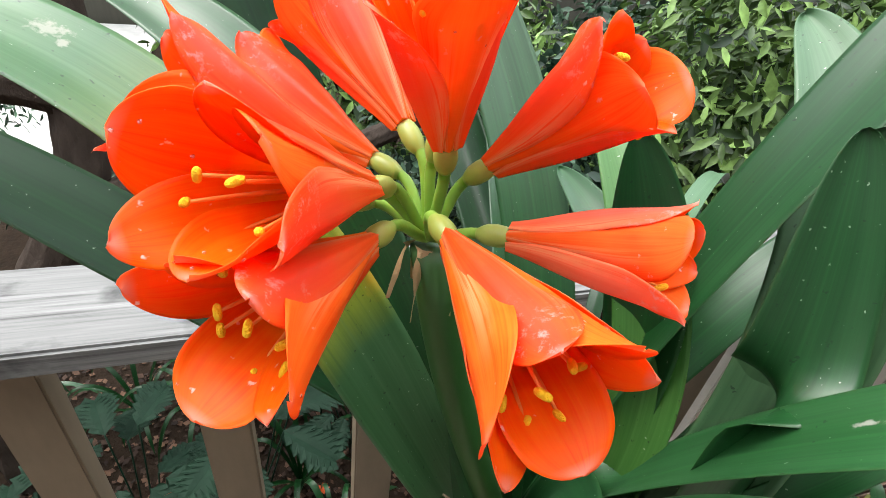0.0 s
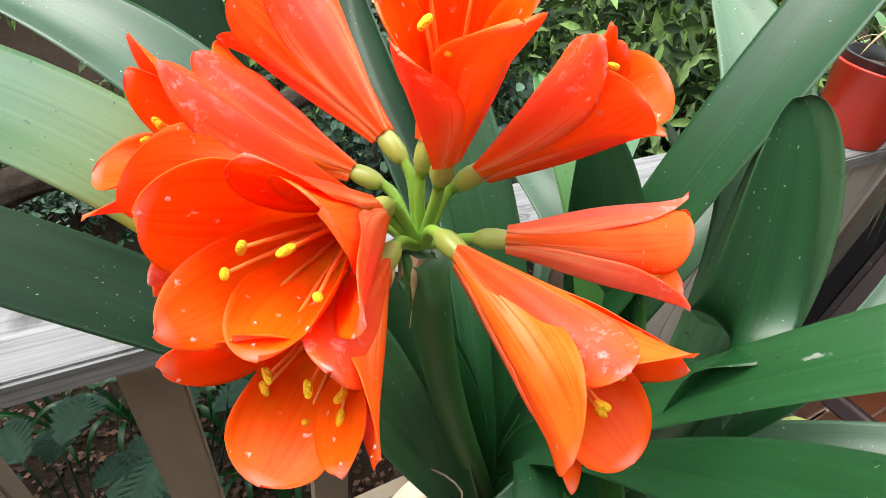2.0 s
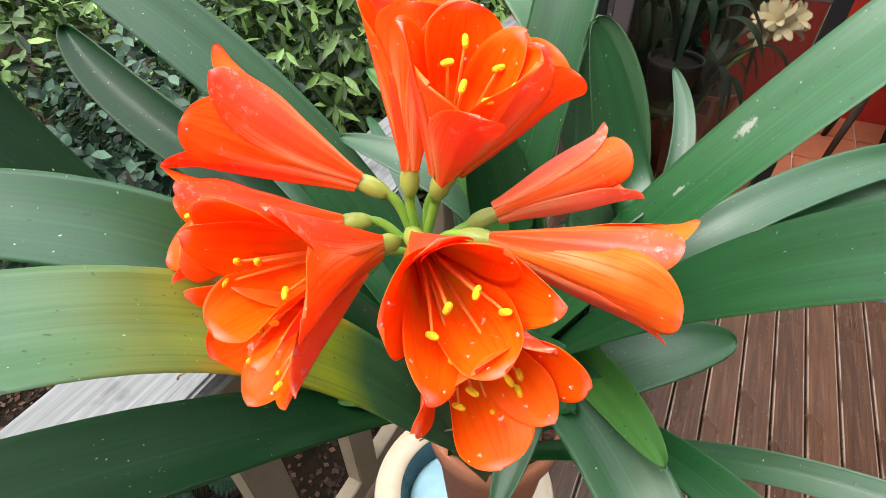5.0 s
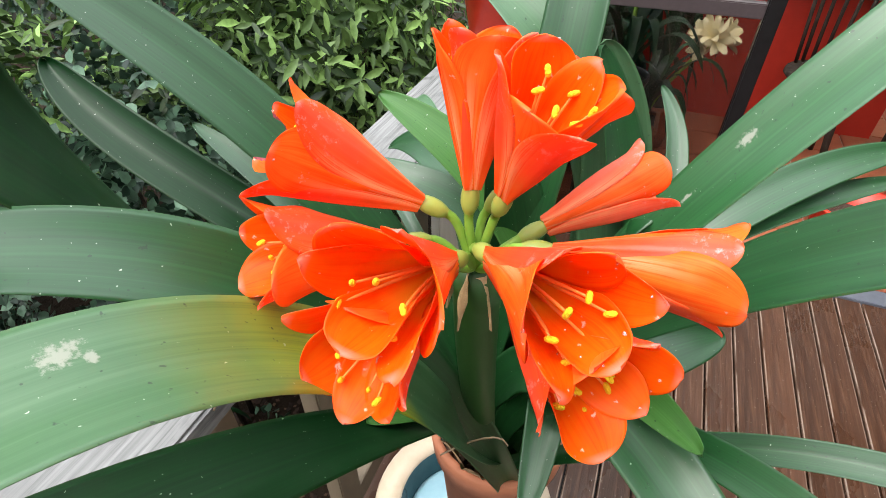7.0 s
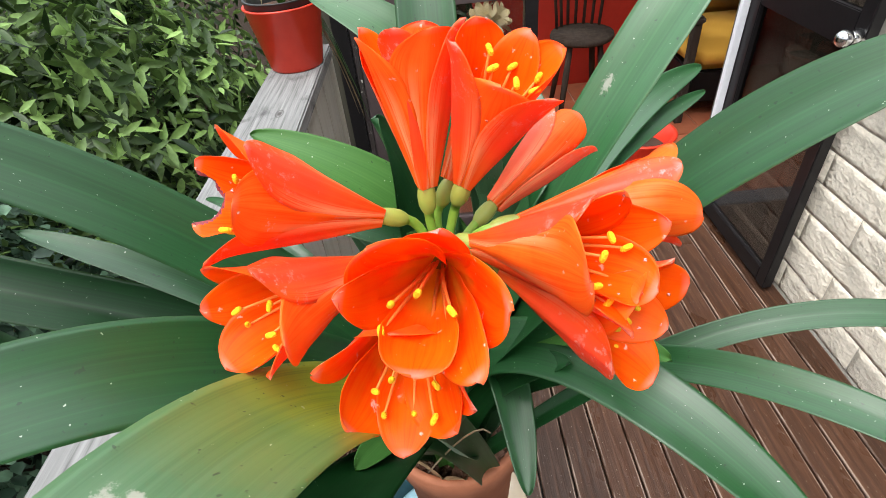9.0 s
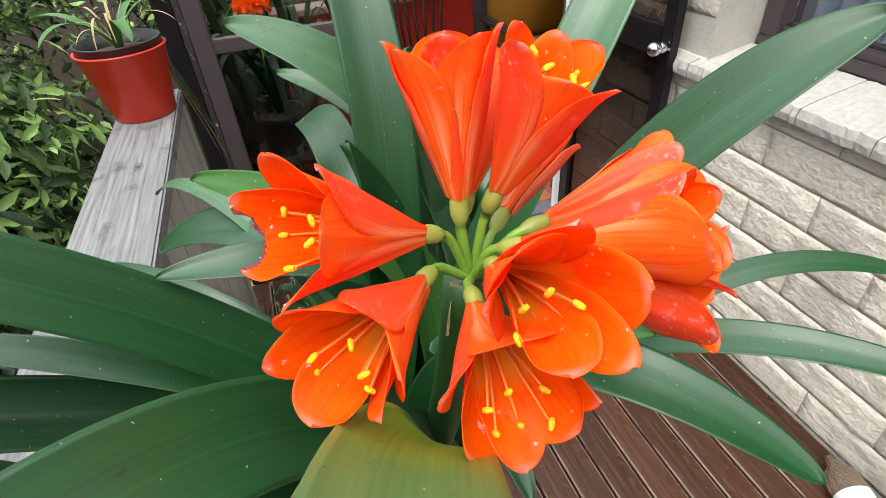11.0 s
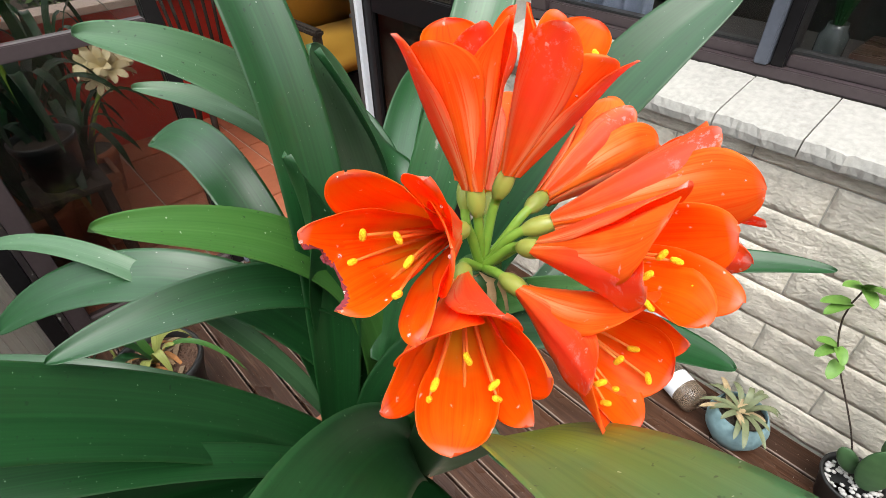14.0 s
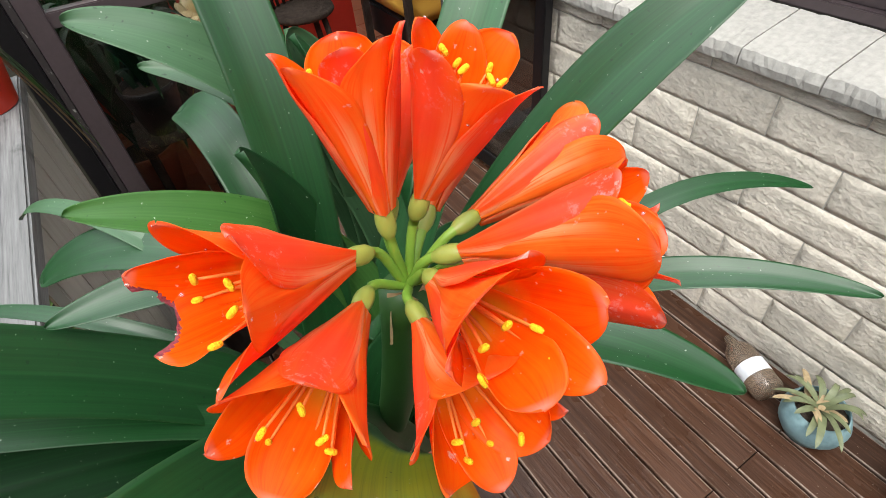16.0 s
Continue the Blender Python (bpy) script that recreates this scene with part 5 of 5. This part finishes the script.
cactus = thing("jungle_cactus", "flat-stemmed cactus in a black pot topped with pale pebbles", "potted plant", at=(-0.325, -1.125, 0))
part("pot", lathe("pot", [(0.0005, 0.0), (0.055, 0.0), (0.075, 0.10), (0.079, 0.105), (0.079, 0.112), (0.072, 0.112), (0.068, 0.09)], black_plastic), None, cactus)
pebble = two_scale("pebble", (0.40, 0.38, 0.36), (0.66, 0.64, 0.62), 0.8, 200, 40, 0.2, vary=0.3)
rng = np.random.default_rng(9)
bm = bmesh.new()
for i in range(90):
    a, r = rng.uniform(0, 6.28), 0.066 * math.sqrt(rng.uniform())
    bmesh.ops.create_icosphere(bm, subdivisions=1, radius=rng.uniform(0.005, 0.010), matrix=Matrix.Translation((r * math.cos(a), r * math.sin(a), 0.100 + rng.uniform(0, 0.006))) @ Matrix.Diagonal((1, 0.8, 0.6, 1)))
pb = part("pebbles", bm, pebble, cactus, "pale pebble topping", smooth=True)
tagged(pb, kind="stuff")
pad_mat = two_scale("cactus_pad", (0.03, 0.08, 0.03), (0.06, 0.13, 0.05), 0.45, 40, 10, 0.15)
for px, py, pz, rx, rz, s, tilt in ((-0.02, 0.01, 0.12, 0.04, 0.085, 1.0, 5), (-0.035, 0.0, 0.25, 0.045, 0.09, 1.0, -8), (-0.06, 0.0, 0.37, 0.05, 0.085, 1.0, 6),
                                    (-0.10, 0.0, 0.46, 0.042, 0.07, 1.0, -20), (0.035, 0.0, 0.12, 0.025, 0.05, 1.0, 30)):
    bm = bmesh.new()
    bmesh.ops.create_uvsphere(bm, u_segments=18, v_segments=10, radius=1.0)
    bmesh.ops.transform(bm, verts=bm.verts, matrix=pose(px, py, pz + rz * 0.8, 0, tilt, 15) @ Matrix.Diagonal((rx, 0.009, rz, 1)))
    part("pad", bm, pad_mat, cactus, smooth=True)

vine = thing("young_vine", "thin bare vine stem with a few bright green leaves", "vine")
pv = [bez((-0.315, -1.13, 0.10), (-0.26, -1.20, 0.28), (-0.07, -1.20, 0.40), (-0.115, -1.185, 0.62), i / 12) for i in range(13)]
part("stem", tube("stem", pv, 0.0022, bark_mat, 6), None, vine)
fresh = two_scale("vine_leaf", (0.07, 0.18, 0.02), (0.15, 0.30, 0.05), 0.5, 80, 20, 0.1)
for k, dx, dy, dz, l in ((12, -0.045, 0.02, 0.022, 0.05), (12, -0.02, 0.03, 0.04, 0.045), (12, 0.012, 0.035, 0.03, 0.045), (12, -0.035, 0.04, -0.012, 0.05), (12, 0.04, 0.03, 0.005, 0.05),
                         (11, 0.055, 0.03, -0.012, 0.055), (11, 0.035, 0.045, -0.03, 0.05), (8, 0.045, 0.03, 0.012, 0.05), (8, 0.03, 0.04, -0.03, 0.05), (8, -0.03, 0.035, -0.02, 0.05), (7, 0.0, 0.045, -0.03, 0.055)):
    b = pv[k]
    V, F, uv = blade(b, (b.x + dx, b.y + dy, b.z + dz), 0.006, l * 0.62)
    part("leaf", mesh("leaf", V, F, fresh, uv), None, vine)

# ---- garden ----
GROUND = -0.62
structure("ground", box(-60, 60, RAIL_Y1 + 0.06, 90, GROUND - 0.1, GROUND), ground_mat, "garden soil with leaf litter, darkened for shade")
structure("ground_house_side", box(-60, 60, -60, RAIL_Y1 + 0.06, GROUND - 0.11, GROUND - 0.004), ground_mat, "soil under the deck, darkened for shade")
concrete = two_scale("speckled_concrete", (0.28, 0.27, 0.25), (0.50, 0.48, 0.46), 0.9, 9, 1.5, 0.3)
structure("path", box(-9.0, -1.3, 3.7, 7.4, GROUND, GROUND + 0.03), concrete, "pale concrete path in the garden")


def foliage(name, material, n, centre, size, length, aspect, seed, droop=0.4, shell=0.0):
    """Many small folded leaves in sprays, in an uneven cloud."""
    rng = np.random.default_rng(seed)
    verts, faces = [], []
    sprays = max(8, n // 14)
    C, S = np.array(centre), np.array(size)
    for s in range(sprays):
        while True:
            c = rng.uniform(-1, 1, 3)
            if (c * c).sum() < 1 and (c * c).sum() > shell * rng.uniform():
                break
        lump = 0.75 + 0.25 * math.sin(3.1 * c[0] + seed) * math.cos(2.7 * c[1] + 1.3 * seed) + 0.12 * math.sin(9 * c[2])
        p0 = Vector(C + c * S * lump)
        d0 = Vector((c[0] * 0.8 + rng.normal() * 0.6, c[1] * 0.8 + rng.normal() * 0.6, 0.5 + rng.normal() * 0.5)).normalized()
        m = rng.integers(9, 19)
        reach = length * 3.2
        for k in range(m):
            p = p0 + d0 * (reach * k / m)
            a = 2.4 * k
            e = d0.cross(Vector((0.2, 0.3, 1))).normalized()
            f = d0.cross(e)
            d = (d0 * 0.5 + e * math.cos(a) + f * math.sin(a) + Vector((0, 0, -droop))).normalized()
            sd = d.cross(d0 + Vector(rng.normal(size=3)) * 0.3).normalized()
            up = sd.cross(d)
            l = length * rng.uniform(0.6, 1.2)
            w = l * aspect * 0.5
            b = len(verts)
            curl = up * (-l * rng.uniform(0.02, 0.16))
            for f_, w_, h_ in ((0.25, 0.75, 0.06), (0.58, 1.0, 0.05)):
                q = p + d * (l * f_) + curl * (f_ * f_)
                verts += [q + sd * (w * w_) + up * (w * 0.3), q - up * (l * 0.012), q - sd * (w * w_) + up * (w * 0.3)]
            verts += [p, p + d * l + curl]
            faces += [(b + 6, b, b + 1), (b + 6, b + 1, b + 2), (b, b + 3, b + 4, b + 1), (b + 1, b + 4, b + 5, b + 2), (b + 3, b + 7, b + 4), (b + 4, b + 7, b + 5)]
    return mesh(name, verts, faces, material)


def bush(label, material, n, centre, size, length, aspect, seed, shell=0.5):
    t = thing("bush", label, "bush", group="garden bushes")
    part("crown", foliage("crown", material, n, centre, size, length, aspect, seed, shell=shell), None, t)
    rnd = random.Random(seed)
    for i in range(7):
        x, y = centre[0] + rnd.uniform(-0.2, 0.2) * size[0], centre[1] + rnd.uniform(-0.2, 0.2) * size[1]
        top = Vector(centre) + Vector((rnd.uniform(-0.6, 0.6) * size[0], rnd.uniform(-0.6, 0.6) * size[1], rnd.uniform(0.1, 0.6) * size[2]))
        part("stem", tube("stem", [bez((x, y, GROUND - 0.02), (x, y, 0.0), top - Vector((0, 0, 0.3)), top, k / 8) for k in range(9)],
                          [0.014 - 0.0012 * k for k in range(9)], bark_mat, 6), None, t)
    return t


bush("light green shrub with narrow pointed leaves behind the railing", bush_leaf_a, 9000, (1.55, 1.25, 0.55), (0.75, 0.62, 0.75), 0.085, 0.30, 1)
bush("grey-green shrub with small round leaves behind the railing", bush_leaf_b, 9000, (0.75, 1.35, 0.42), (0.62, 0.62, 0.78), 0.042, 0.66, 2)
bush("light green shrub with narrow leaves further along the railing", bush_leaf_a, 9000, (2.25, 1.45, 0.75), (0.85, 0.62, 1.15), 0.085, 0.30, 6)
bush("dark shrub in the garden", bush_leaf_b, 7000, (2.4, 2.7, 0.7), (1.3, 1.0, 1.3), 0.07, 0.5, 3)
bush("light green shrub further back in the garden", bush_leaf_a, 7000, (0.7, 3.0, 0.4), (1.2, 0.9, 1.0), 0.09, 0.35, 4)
# added undergrowth that hides the bright ground and stands in for its darkness
bush("dark low shrub added to darken the ground under the tree", bush_leaf_b, 5000, (-0.45, 3.0, -0.35), (1.3, 0.7, 0.34), 0.05, 0.5, 8)
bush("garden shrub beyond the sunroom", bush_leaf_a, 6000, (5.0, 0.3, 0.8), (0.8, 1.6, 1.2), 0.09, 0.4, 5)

structure("wall_garden", box(-9.0, 8.0, 7.5, 7.65, GROUND - 0.05, 2.4), fence_mat, "dark timber fence closing the garden")
structure("wall_garden_end", box(-9.1, -9.0, -4.0, 7.65, GROUND - 0.05, 2.4), fence_mat, "dark timber fence closing the garden")

tree = thing("tree", "leaning rough-barked tree trunk with a low branch in the garden", "tree")


def rough_limb(name, way, radii, seed):
    """A limb with ridged, furrowed bark, through a few places by a smooth curve."""
    rnd = random.Random(seed)
    way = [Vector(p) for p in way]
    pts, rad = [], []
    for i in range(len(way) - 1):
        p0, p1, p2, p3 = way[max(i - 1, 0)], way[i], way[i + 1], way[min(i + 2, len(way) - 1)]
        for k in range(12):
            t = k / 12
            pts.append(0.5 * ((2 * p1) + (p2 - p0) * t + (2 * p0 - 5 * p1 + 4 * p2 - p3) * t * t + (3 * p1 - p0 - 3 * p2 + p3) * t**3))
            rad.append(radii[i] * (1 - t) + radii[i + 1] * t)
    me = tube(name, pts, rad, bark_mat, 28)
    ph = [rnd.uniform(0, 6.28) for _ in range(4)]
    for i, v in enumerate(me.vertices[:28 * len(pts)]):
        row, k = divmod(i, 28)
        c = pts[row]
        out = (v.co - c)
        ridge = 0.09 * math.sin(k * 9 * 0.2244 + ph[0] + 0.5 * math.sin(row * 0.35 + ph[1])) + 0.05 * noise.noise(v.co * 26) + 0.10 * noise.noise(v.co * 6)
        v.co = c + out * (1 + ridge)
    me.update()
    return me


part("trunk", rough_limb("trunk", [(-1.00, 1.3, GROUND - 0.06), (-0.99, 1.3, -0.45), (-0.945, 1.3, -0.12), (-0.80, 1.3, 0.20), (-0.66, 1.3, 0.45), (-0.55, 1.3, 0.68), (-0.52, 1.32, 0.90), (-0.50, 1.36, 1.3), (-0.42, 1.45, 2.2), (-0.38, 1.6, 2.8)],
                          [0.115, 0.105, 0.092, 0.080, 0.070, 0.062, 0.060, 0.052, 0.042, 0.030], 1), None, tree)
part("branch", rough_limb("branch", [(-0.62, 1.3, 0.50), (-0.4, 1.25, 0.66), (-0.1, 1.22, 0.72), (0.15, 1.24, 0.76), (0.38, 1.25, 0.86)], [0.045, 0.040, 0.036, 0.032, 0.026], 2), None, tree)
part("branch", rough_limb("branch", [(-0.52, 1.31, 0.88), (-0.66, 1.3, 0.93), (-0.85, 1.32, 0.95), (-1.2, 1.5, 1.02), (-1.7, 1.7, 1.1)], [0.058, 0.060, 0.052, 0.04, 0.025], 3), None, tree)
part("branch", rough_limb("branch", [(-0.95, 1.32, 0.10), (-1.15, 1.25, 0.26), (-1.5, 1.2, 0.36), (-2.0, 1.3, 0.45)], [0.05, 0.045, 0.040, 0.03], 4), None, tree)
part("crown", foliage("crown", bush_leaf_b, 5000, (-0.4, 2.0, 2.9), (1.6, 1.5, 0.7), 0.08, 0.3, 31), None, tree)
part("crown", foliage("crown", bush_leaf_b, 1100, (-1.35, 2.2, 0.55), (0.6, 0.4, 0.30), 0.05, 0.3, 32), None, tree)


def lobed_leaf(base, d, up, length, rnd):
    """One broad, deeply lobed leaf with a raised midrib."""
    side = d.cross(up).normalized()
    V, F = [base], []
    for k in range(9):
        V.append(base + d * (length * (k + 1) / 9) - up * (0.10 * length * ((k + 1) / 9) ** 2))
    for sg in (-1, 1):
        prev = 0
        for k in range(8):
            reach = length * 0.50 * math.sin(math.pi * (0.12 + 0.80 * (k + 0.5) / 8)) * rnd.uniform(0.85, 1.1)
            root0, root1 = V[k], V[k + 1]
            out = (side * sg + d * 0.75).normalized()
            q = len(V)
            lift = up * (0.05 * length)
            V += [root0 + out * (reach * 0.30) + lift * 0.4, root0 + out * (reach * 0.72) - d * (0.030 * length) + lift, root0 + out * reach + d * (0.02 * length) + lift * 0.4,
                  root1 + out * (reach * 0.70) + d * (0.015 * length) + lift, root1 + out * (reach * 0.26) + lift * 0.4]
            F.append((k, q, q + 1, q + 2, q + 3, q + 4, k + 1) if sg > 0 else (k + 1, q + 4, q + 3, q + 2, q + 1, q, k))
    return V, F


def fern(at, n, length, seed):
    t = thing("lobed_plant", "blue-green plant with deeply lobed leaves below the deck", "garden plant", group="plants below the deck")
    rnd = random.Random(seed)
    for i in range(n):
        a = 6.28 * i / n + rnd.uniform(-0.3, 0.3)
        l = length * rnd.uniform(0.55, 1.0)
        b = Vector(at)
        foot = Vector((at[0] + rnd.uniform(-0.03, 0.03), at[1] + rnd.uniform(-0.03, 0.03), GROUND))
        neck = b + Vector((0.4 * l * math.cos(a), 0.4 * l * math.sin(a), rnd.uniform(0.0, 0.25)))
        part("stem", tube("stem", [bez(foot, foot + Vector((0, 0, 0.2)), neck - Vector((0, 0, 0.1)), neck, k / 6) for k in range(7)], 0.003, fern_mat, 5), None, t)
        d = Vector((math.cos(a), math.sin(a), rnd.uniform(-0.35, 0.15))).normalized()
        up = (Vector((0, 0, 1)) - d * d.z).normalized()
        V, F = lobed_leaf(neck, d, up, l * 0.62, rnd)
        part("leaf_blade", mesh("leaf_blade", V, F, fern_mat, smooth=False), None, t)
    return t


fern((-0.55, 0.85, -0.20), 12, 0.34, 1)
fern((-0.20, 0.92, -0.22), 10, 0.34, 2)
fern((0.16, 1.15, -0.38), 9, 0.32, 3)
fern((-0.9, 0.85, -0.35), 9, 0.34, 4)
for i in range(16):
    rnd = random.Random(200 + i)
    x, y = rnd.uniform(-1.4, 1.2), rnd.uniform(0.65, 1.7)
    g = thing("strappy_plant", "clump of dark strappy leaves in the garden bed", "garden plant", group="clumps in the garden bed", at=(x, y, GROUND))
    strappy(g, (0, 0, 0), 11, 0.34, 0.022, 0.34, leaf_shaded if i % 3 else leaf_green, 300 + i)
orange_bloom = foliage_material("orange_bloom", (0.45, 0.05, 0.01), (0.75, 0.16, 0.03))
for at in ((0.02, 0.88, -0.42), (-0.42, 0.80, -0.12)):
    bloom = thing("small_orange_flower", "small orange flower on a thin stem in the garden bed", "flower", group="orange flowers in the garden bed")
    c = Vector(at)
    part("stem", tube("stem", [(c.x + 0.02, c.y, GROUND), (c.x + 0.01, c.y, (c.z + GROUND) / 2), c], 0.0025, fern_mat, 5), None, bloom)
    for k in range(8):
        d = Vector((math.cos(k * 0.785), math.sin(k * 0.785), 0.5)).normalized()
        e = d.cross(Vector((0, 0, 1))).normalized()
        part("petal", mesh("petal", [c, c + d * 0.014 + e * 0.006, c + d * 0.026, c + d * 0.014 - e * 0.006], [(0, 1, 2), (0, 2, 3)], orange_bloom), None, bloom)
# litter tones darkened as well, for the shade they lie in
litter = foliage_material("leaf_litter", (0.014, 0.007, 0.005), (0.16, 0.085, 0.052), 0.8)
rng = np.random.default_rng(12)
V, F = [], []
for i in range(9000):
    p = Vector((rng.uniform(-2.0, 2.0), rng.uniform(0.55, 2.4), GROUND + 0.004 + rng.uniform(0, 0.02)))
    d = Vector((rng.normal(), rng.normal(), rng.normal() * 0.25)).normalized() * rng.uniform(0.015, 0.04)
    s = d.cross(Vector((0, 0, 1))) * 0.35
    b = len(V)
    V += [p, p + d * 0.5 + s, p + d, p + d * 0.5 - s]
    F.append((b, b + 1, b + 2, b + 3))
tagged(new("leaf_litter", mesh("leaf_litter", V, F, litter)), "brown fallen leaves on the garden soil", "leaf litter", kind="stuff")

# ---- pieces of deck, wall, sill and floor ----


def board_mesh(length):
    """One deck board with worn, rounded edges."""
    prof = [(-0.0442, -0.028), (-0.0442, -0.003), (-0.0405, 0.0), (0.0405, 0.0), (0.0442, -0.003), (0.0442, -0.028)]
    V = [(x, y, z) for x in (-length / 2, length / 2) for y, z in prof]
    n = len(prof)
    F = [(i, i + 1, n + i + 1, n + i) for i in range(n - 1)] + [tuple(range(n))[::-1], tuple(range(n, 2 * n))]
    return mesh("board", V, F, deck_wood, smooth=False)


boards = {l: board_mesh(l) for l in (1.797, 2.097)}
y, k = -1.187, 0
while y < RAIL_Y1 + 0.03:
    cuts = [(END_X - 0.9, 1.797), (END_X - 2.85, 2.097), (END_X - 4.80, 1.797)] if k % 2 else [(END_X - 1.05, 2.097), (END_X - 3.0, 1.797), (END_X - 4.8, 1.797)]
    for cx, l in cuts:
        ob = new("board", boards[l])
        ob.location = (cx, y, 0.0005 * ((k * 7) % 3))
        ob.parent = deck_base
    y += 0.0945
    k += 1


def block_mesh(seed, length=0.3955):
    """One split-face block, rough in front."""
    rng = np.random.default_rng(seed)
    nx, nz = 18, 8
    # broken facets: the highest of a few tilted planes at each place
    planes = [(rng.uniform(0, 1), rng.uniform(0, 1), rng.uniform(-0.012, 0.012), rng.uniform(-0.008, 0.008), rng.uniform(0.001, 0.005)) for _ in range(9)]
    V, F = [], []
    for j in range(nz + 1):
        for i in range(nx + 1):
            u, v = i / nx, j / nz
            edge = min(u, 1 - u) * nx, min(v, 1 - v) * nz
            e = min(1.0, edge[0], edge[1])
            near = min(planes, key=lambda p: (3.4 * (u - p[0])) ** 2 + (v - p[1]) ** 2)
            d = e * (0.001 + max(0.0, near[4] + near[2] * (u - near[0]) * 2 + near[3] * (v - near[1])) + rng.uniform(-0.0009, 0.0009)) - 0.0012
            V.append((-length / 2 + length * u + (rng.uniform(-0.003, 0.003) if 0 < i < nx else 0), d, -0.0555 + 0.111 * v + (rng.uniform(-0.004, 0.004) if 0 < j < nz else rng.uniform(-0.001, 0.001))))
    for j in range(nz):
        for i in range(nx):
            a = j * (nx + 1) + i
            F.append((a, a + nx + 1, a + nx + 2, a + 1))
    ring = [i for i in range(nx + 1)] + [j * (nx + 1) + nx for j in range(1, nz + 1)] + [nz * (nx + 1) + i for i in range(nx - 1, -1, -1)] + [j * (nx + 1) for j in range(nz - 1, 0, -1)]
    b0 = len(V)
    V += [(V[r][0], -0.02, V[r][2]) for r in ring]
    m = len(ring)
    for i in range(m):
        F.append((ring[i], ring[(i + 1) % m], b0 + (i + 1) % m, b0 + i))
    return mesh("block", V, F, stone, smooth=True)


block_kinds = [block_mesh(s) for s in range(6)]
for c in range(8):
    z = 0.0665 + 0.115 * c - 0.004
    off = 0.033 if (7 - c) % 2 == 1 else 0.233
    for i in range(-5, 5):
        xc = off + 0.4 * i + 0.2
        if xc > 1.62 or xc < -1.9:
            continue
        ob = new("block", block_kinds[(c * 5 + i * 3) % 6])
        ob.location = (xc, WALL_Y, z)
        if c == 7:  # cut course under the sill
            ob.location.z, ob.scale.z = 0.833, 0.38
        ob.parent = wall
for c in range(7, 27):
    z = 0.0665 + 0.115 * c - 0.004
    for xc in ((1.33, 1.73) if c % 2 else (1.53,)):
        ob = new("block", block_kinds[(c * 3) % 6])
        ob.location = (xc, WALL_Y, z)
        ob.parent = wall_pier
sills = [sill_mesh(s) for s in range(4)]
for i in range(-9, 6):
    ob = new("sill_stone", sills[i % 4])
    ob.location = (0.107 + 0.184 * i + 0.092, WALL_Y + 0.174, 0.928)
    ob.parent = sill

tile = bm_mesh("tile", box(-0.146, 0.146, -0.146, 0.146, -0.012, 0.0, 0.003), tile_mat)
sun_floor = bpy.data.objects["floor_sunroom"]
for i in range(9):
    for j in range(-9, 1):
        ob = new("tile", tile)
        ob.location = (END_X + 0.24 + 0.3 * i, 0.15 + 0.3 * j, 0)
        ob.parent = sun_floor

# on the inner window ledge
jar = thing("glass_jar", "dark glass jar holding a green leafy cutting on the window ledge", "jar")
jar.matrix_basis = SETBACK @ Matrix.Translation((0.24, WALL_Y - 0.34, 0.96))
jar_glass = mat("jar_glass", (0.05, 0.06, 0.06), 0.08)
part("jar_body", lathe("jar_body", [(0.0005, 0.0), (0.032, 0.0), (0.036, 0.006), (0.036, 0.075), (0.026, 0.092), (0.026, 0.104), (0.023, 0.104), (0.023, 0.09), (0.032, 0.072), (0.032, 0.008), (0.0005, 0.006)], jar_glass, 28), None, jar)
for i in range(7):
    rnd = random.Random(1200 + i)
    a = 0.9 * i
    V, F, uv = blade((0.006 * math.cos(a), 0.006 * math.sin(a), 0.08), (0.05 * math.cos(a), 0.05 * math.sin(a), 0.17 + 0.05 * rnd.random()), 0.05, 0.026)
    part("leaf", mesh("leaf", V, F, leaf_shaded, uv), None, jar)
tray = thing("ledge_board", "brown timber board on the inner window ledge", "board")
part("board", box(-0.30, 0.20, WALL_Y - 0.60, WALL_Y - 0.40, 0.962, 0.985, 0.003), deck_wood, tray)
tray.matrix_basis = SETBACK
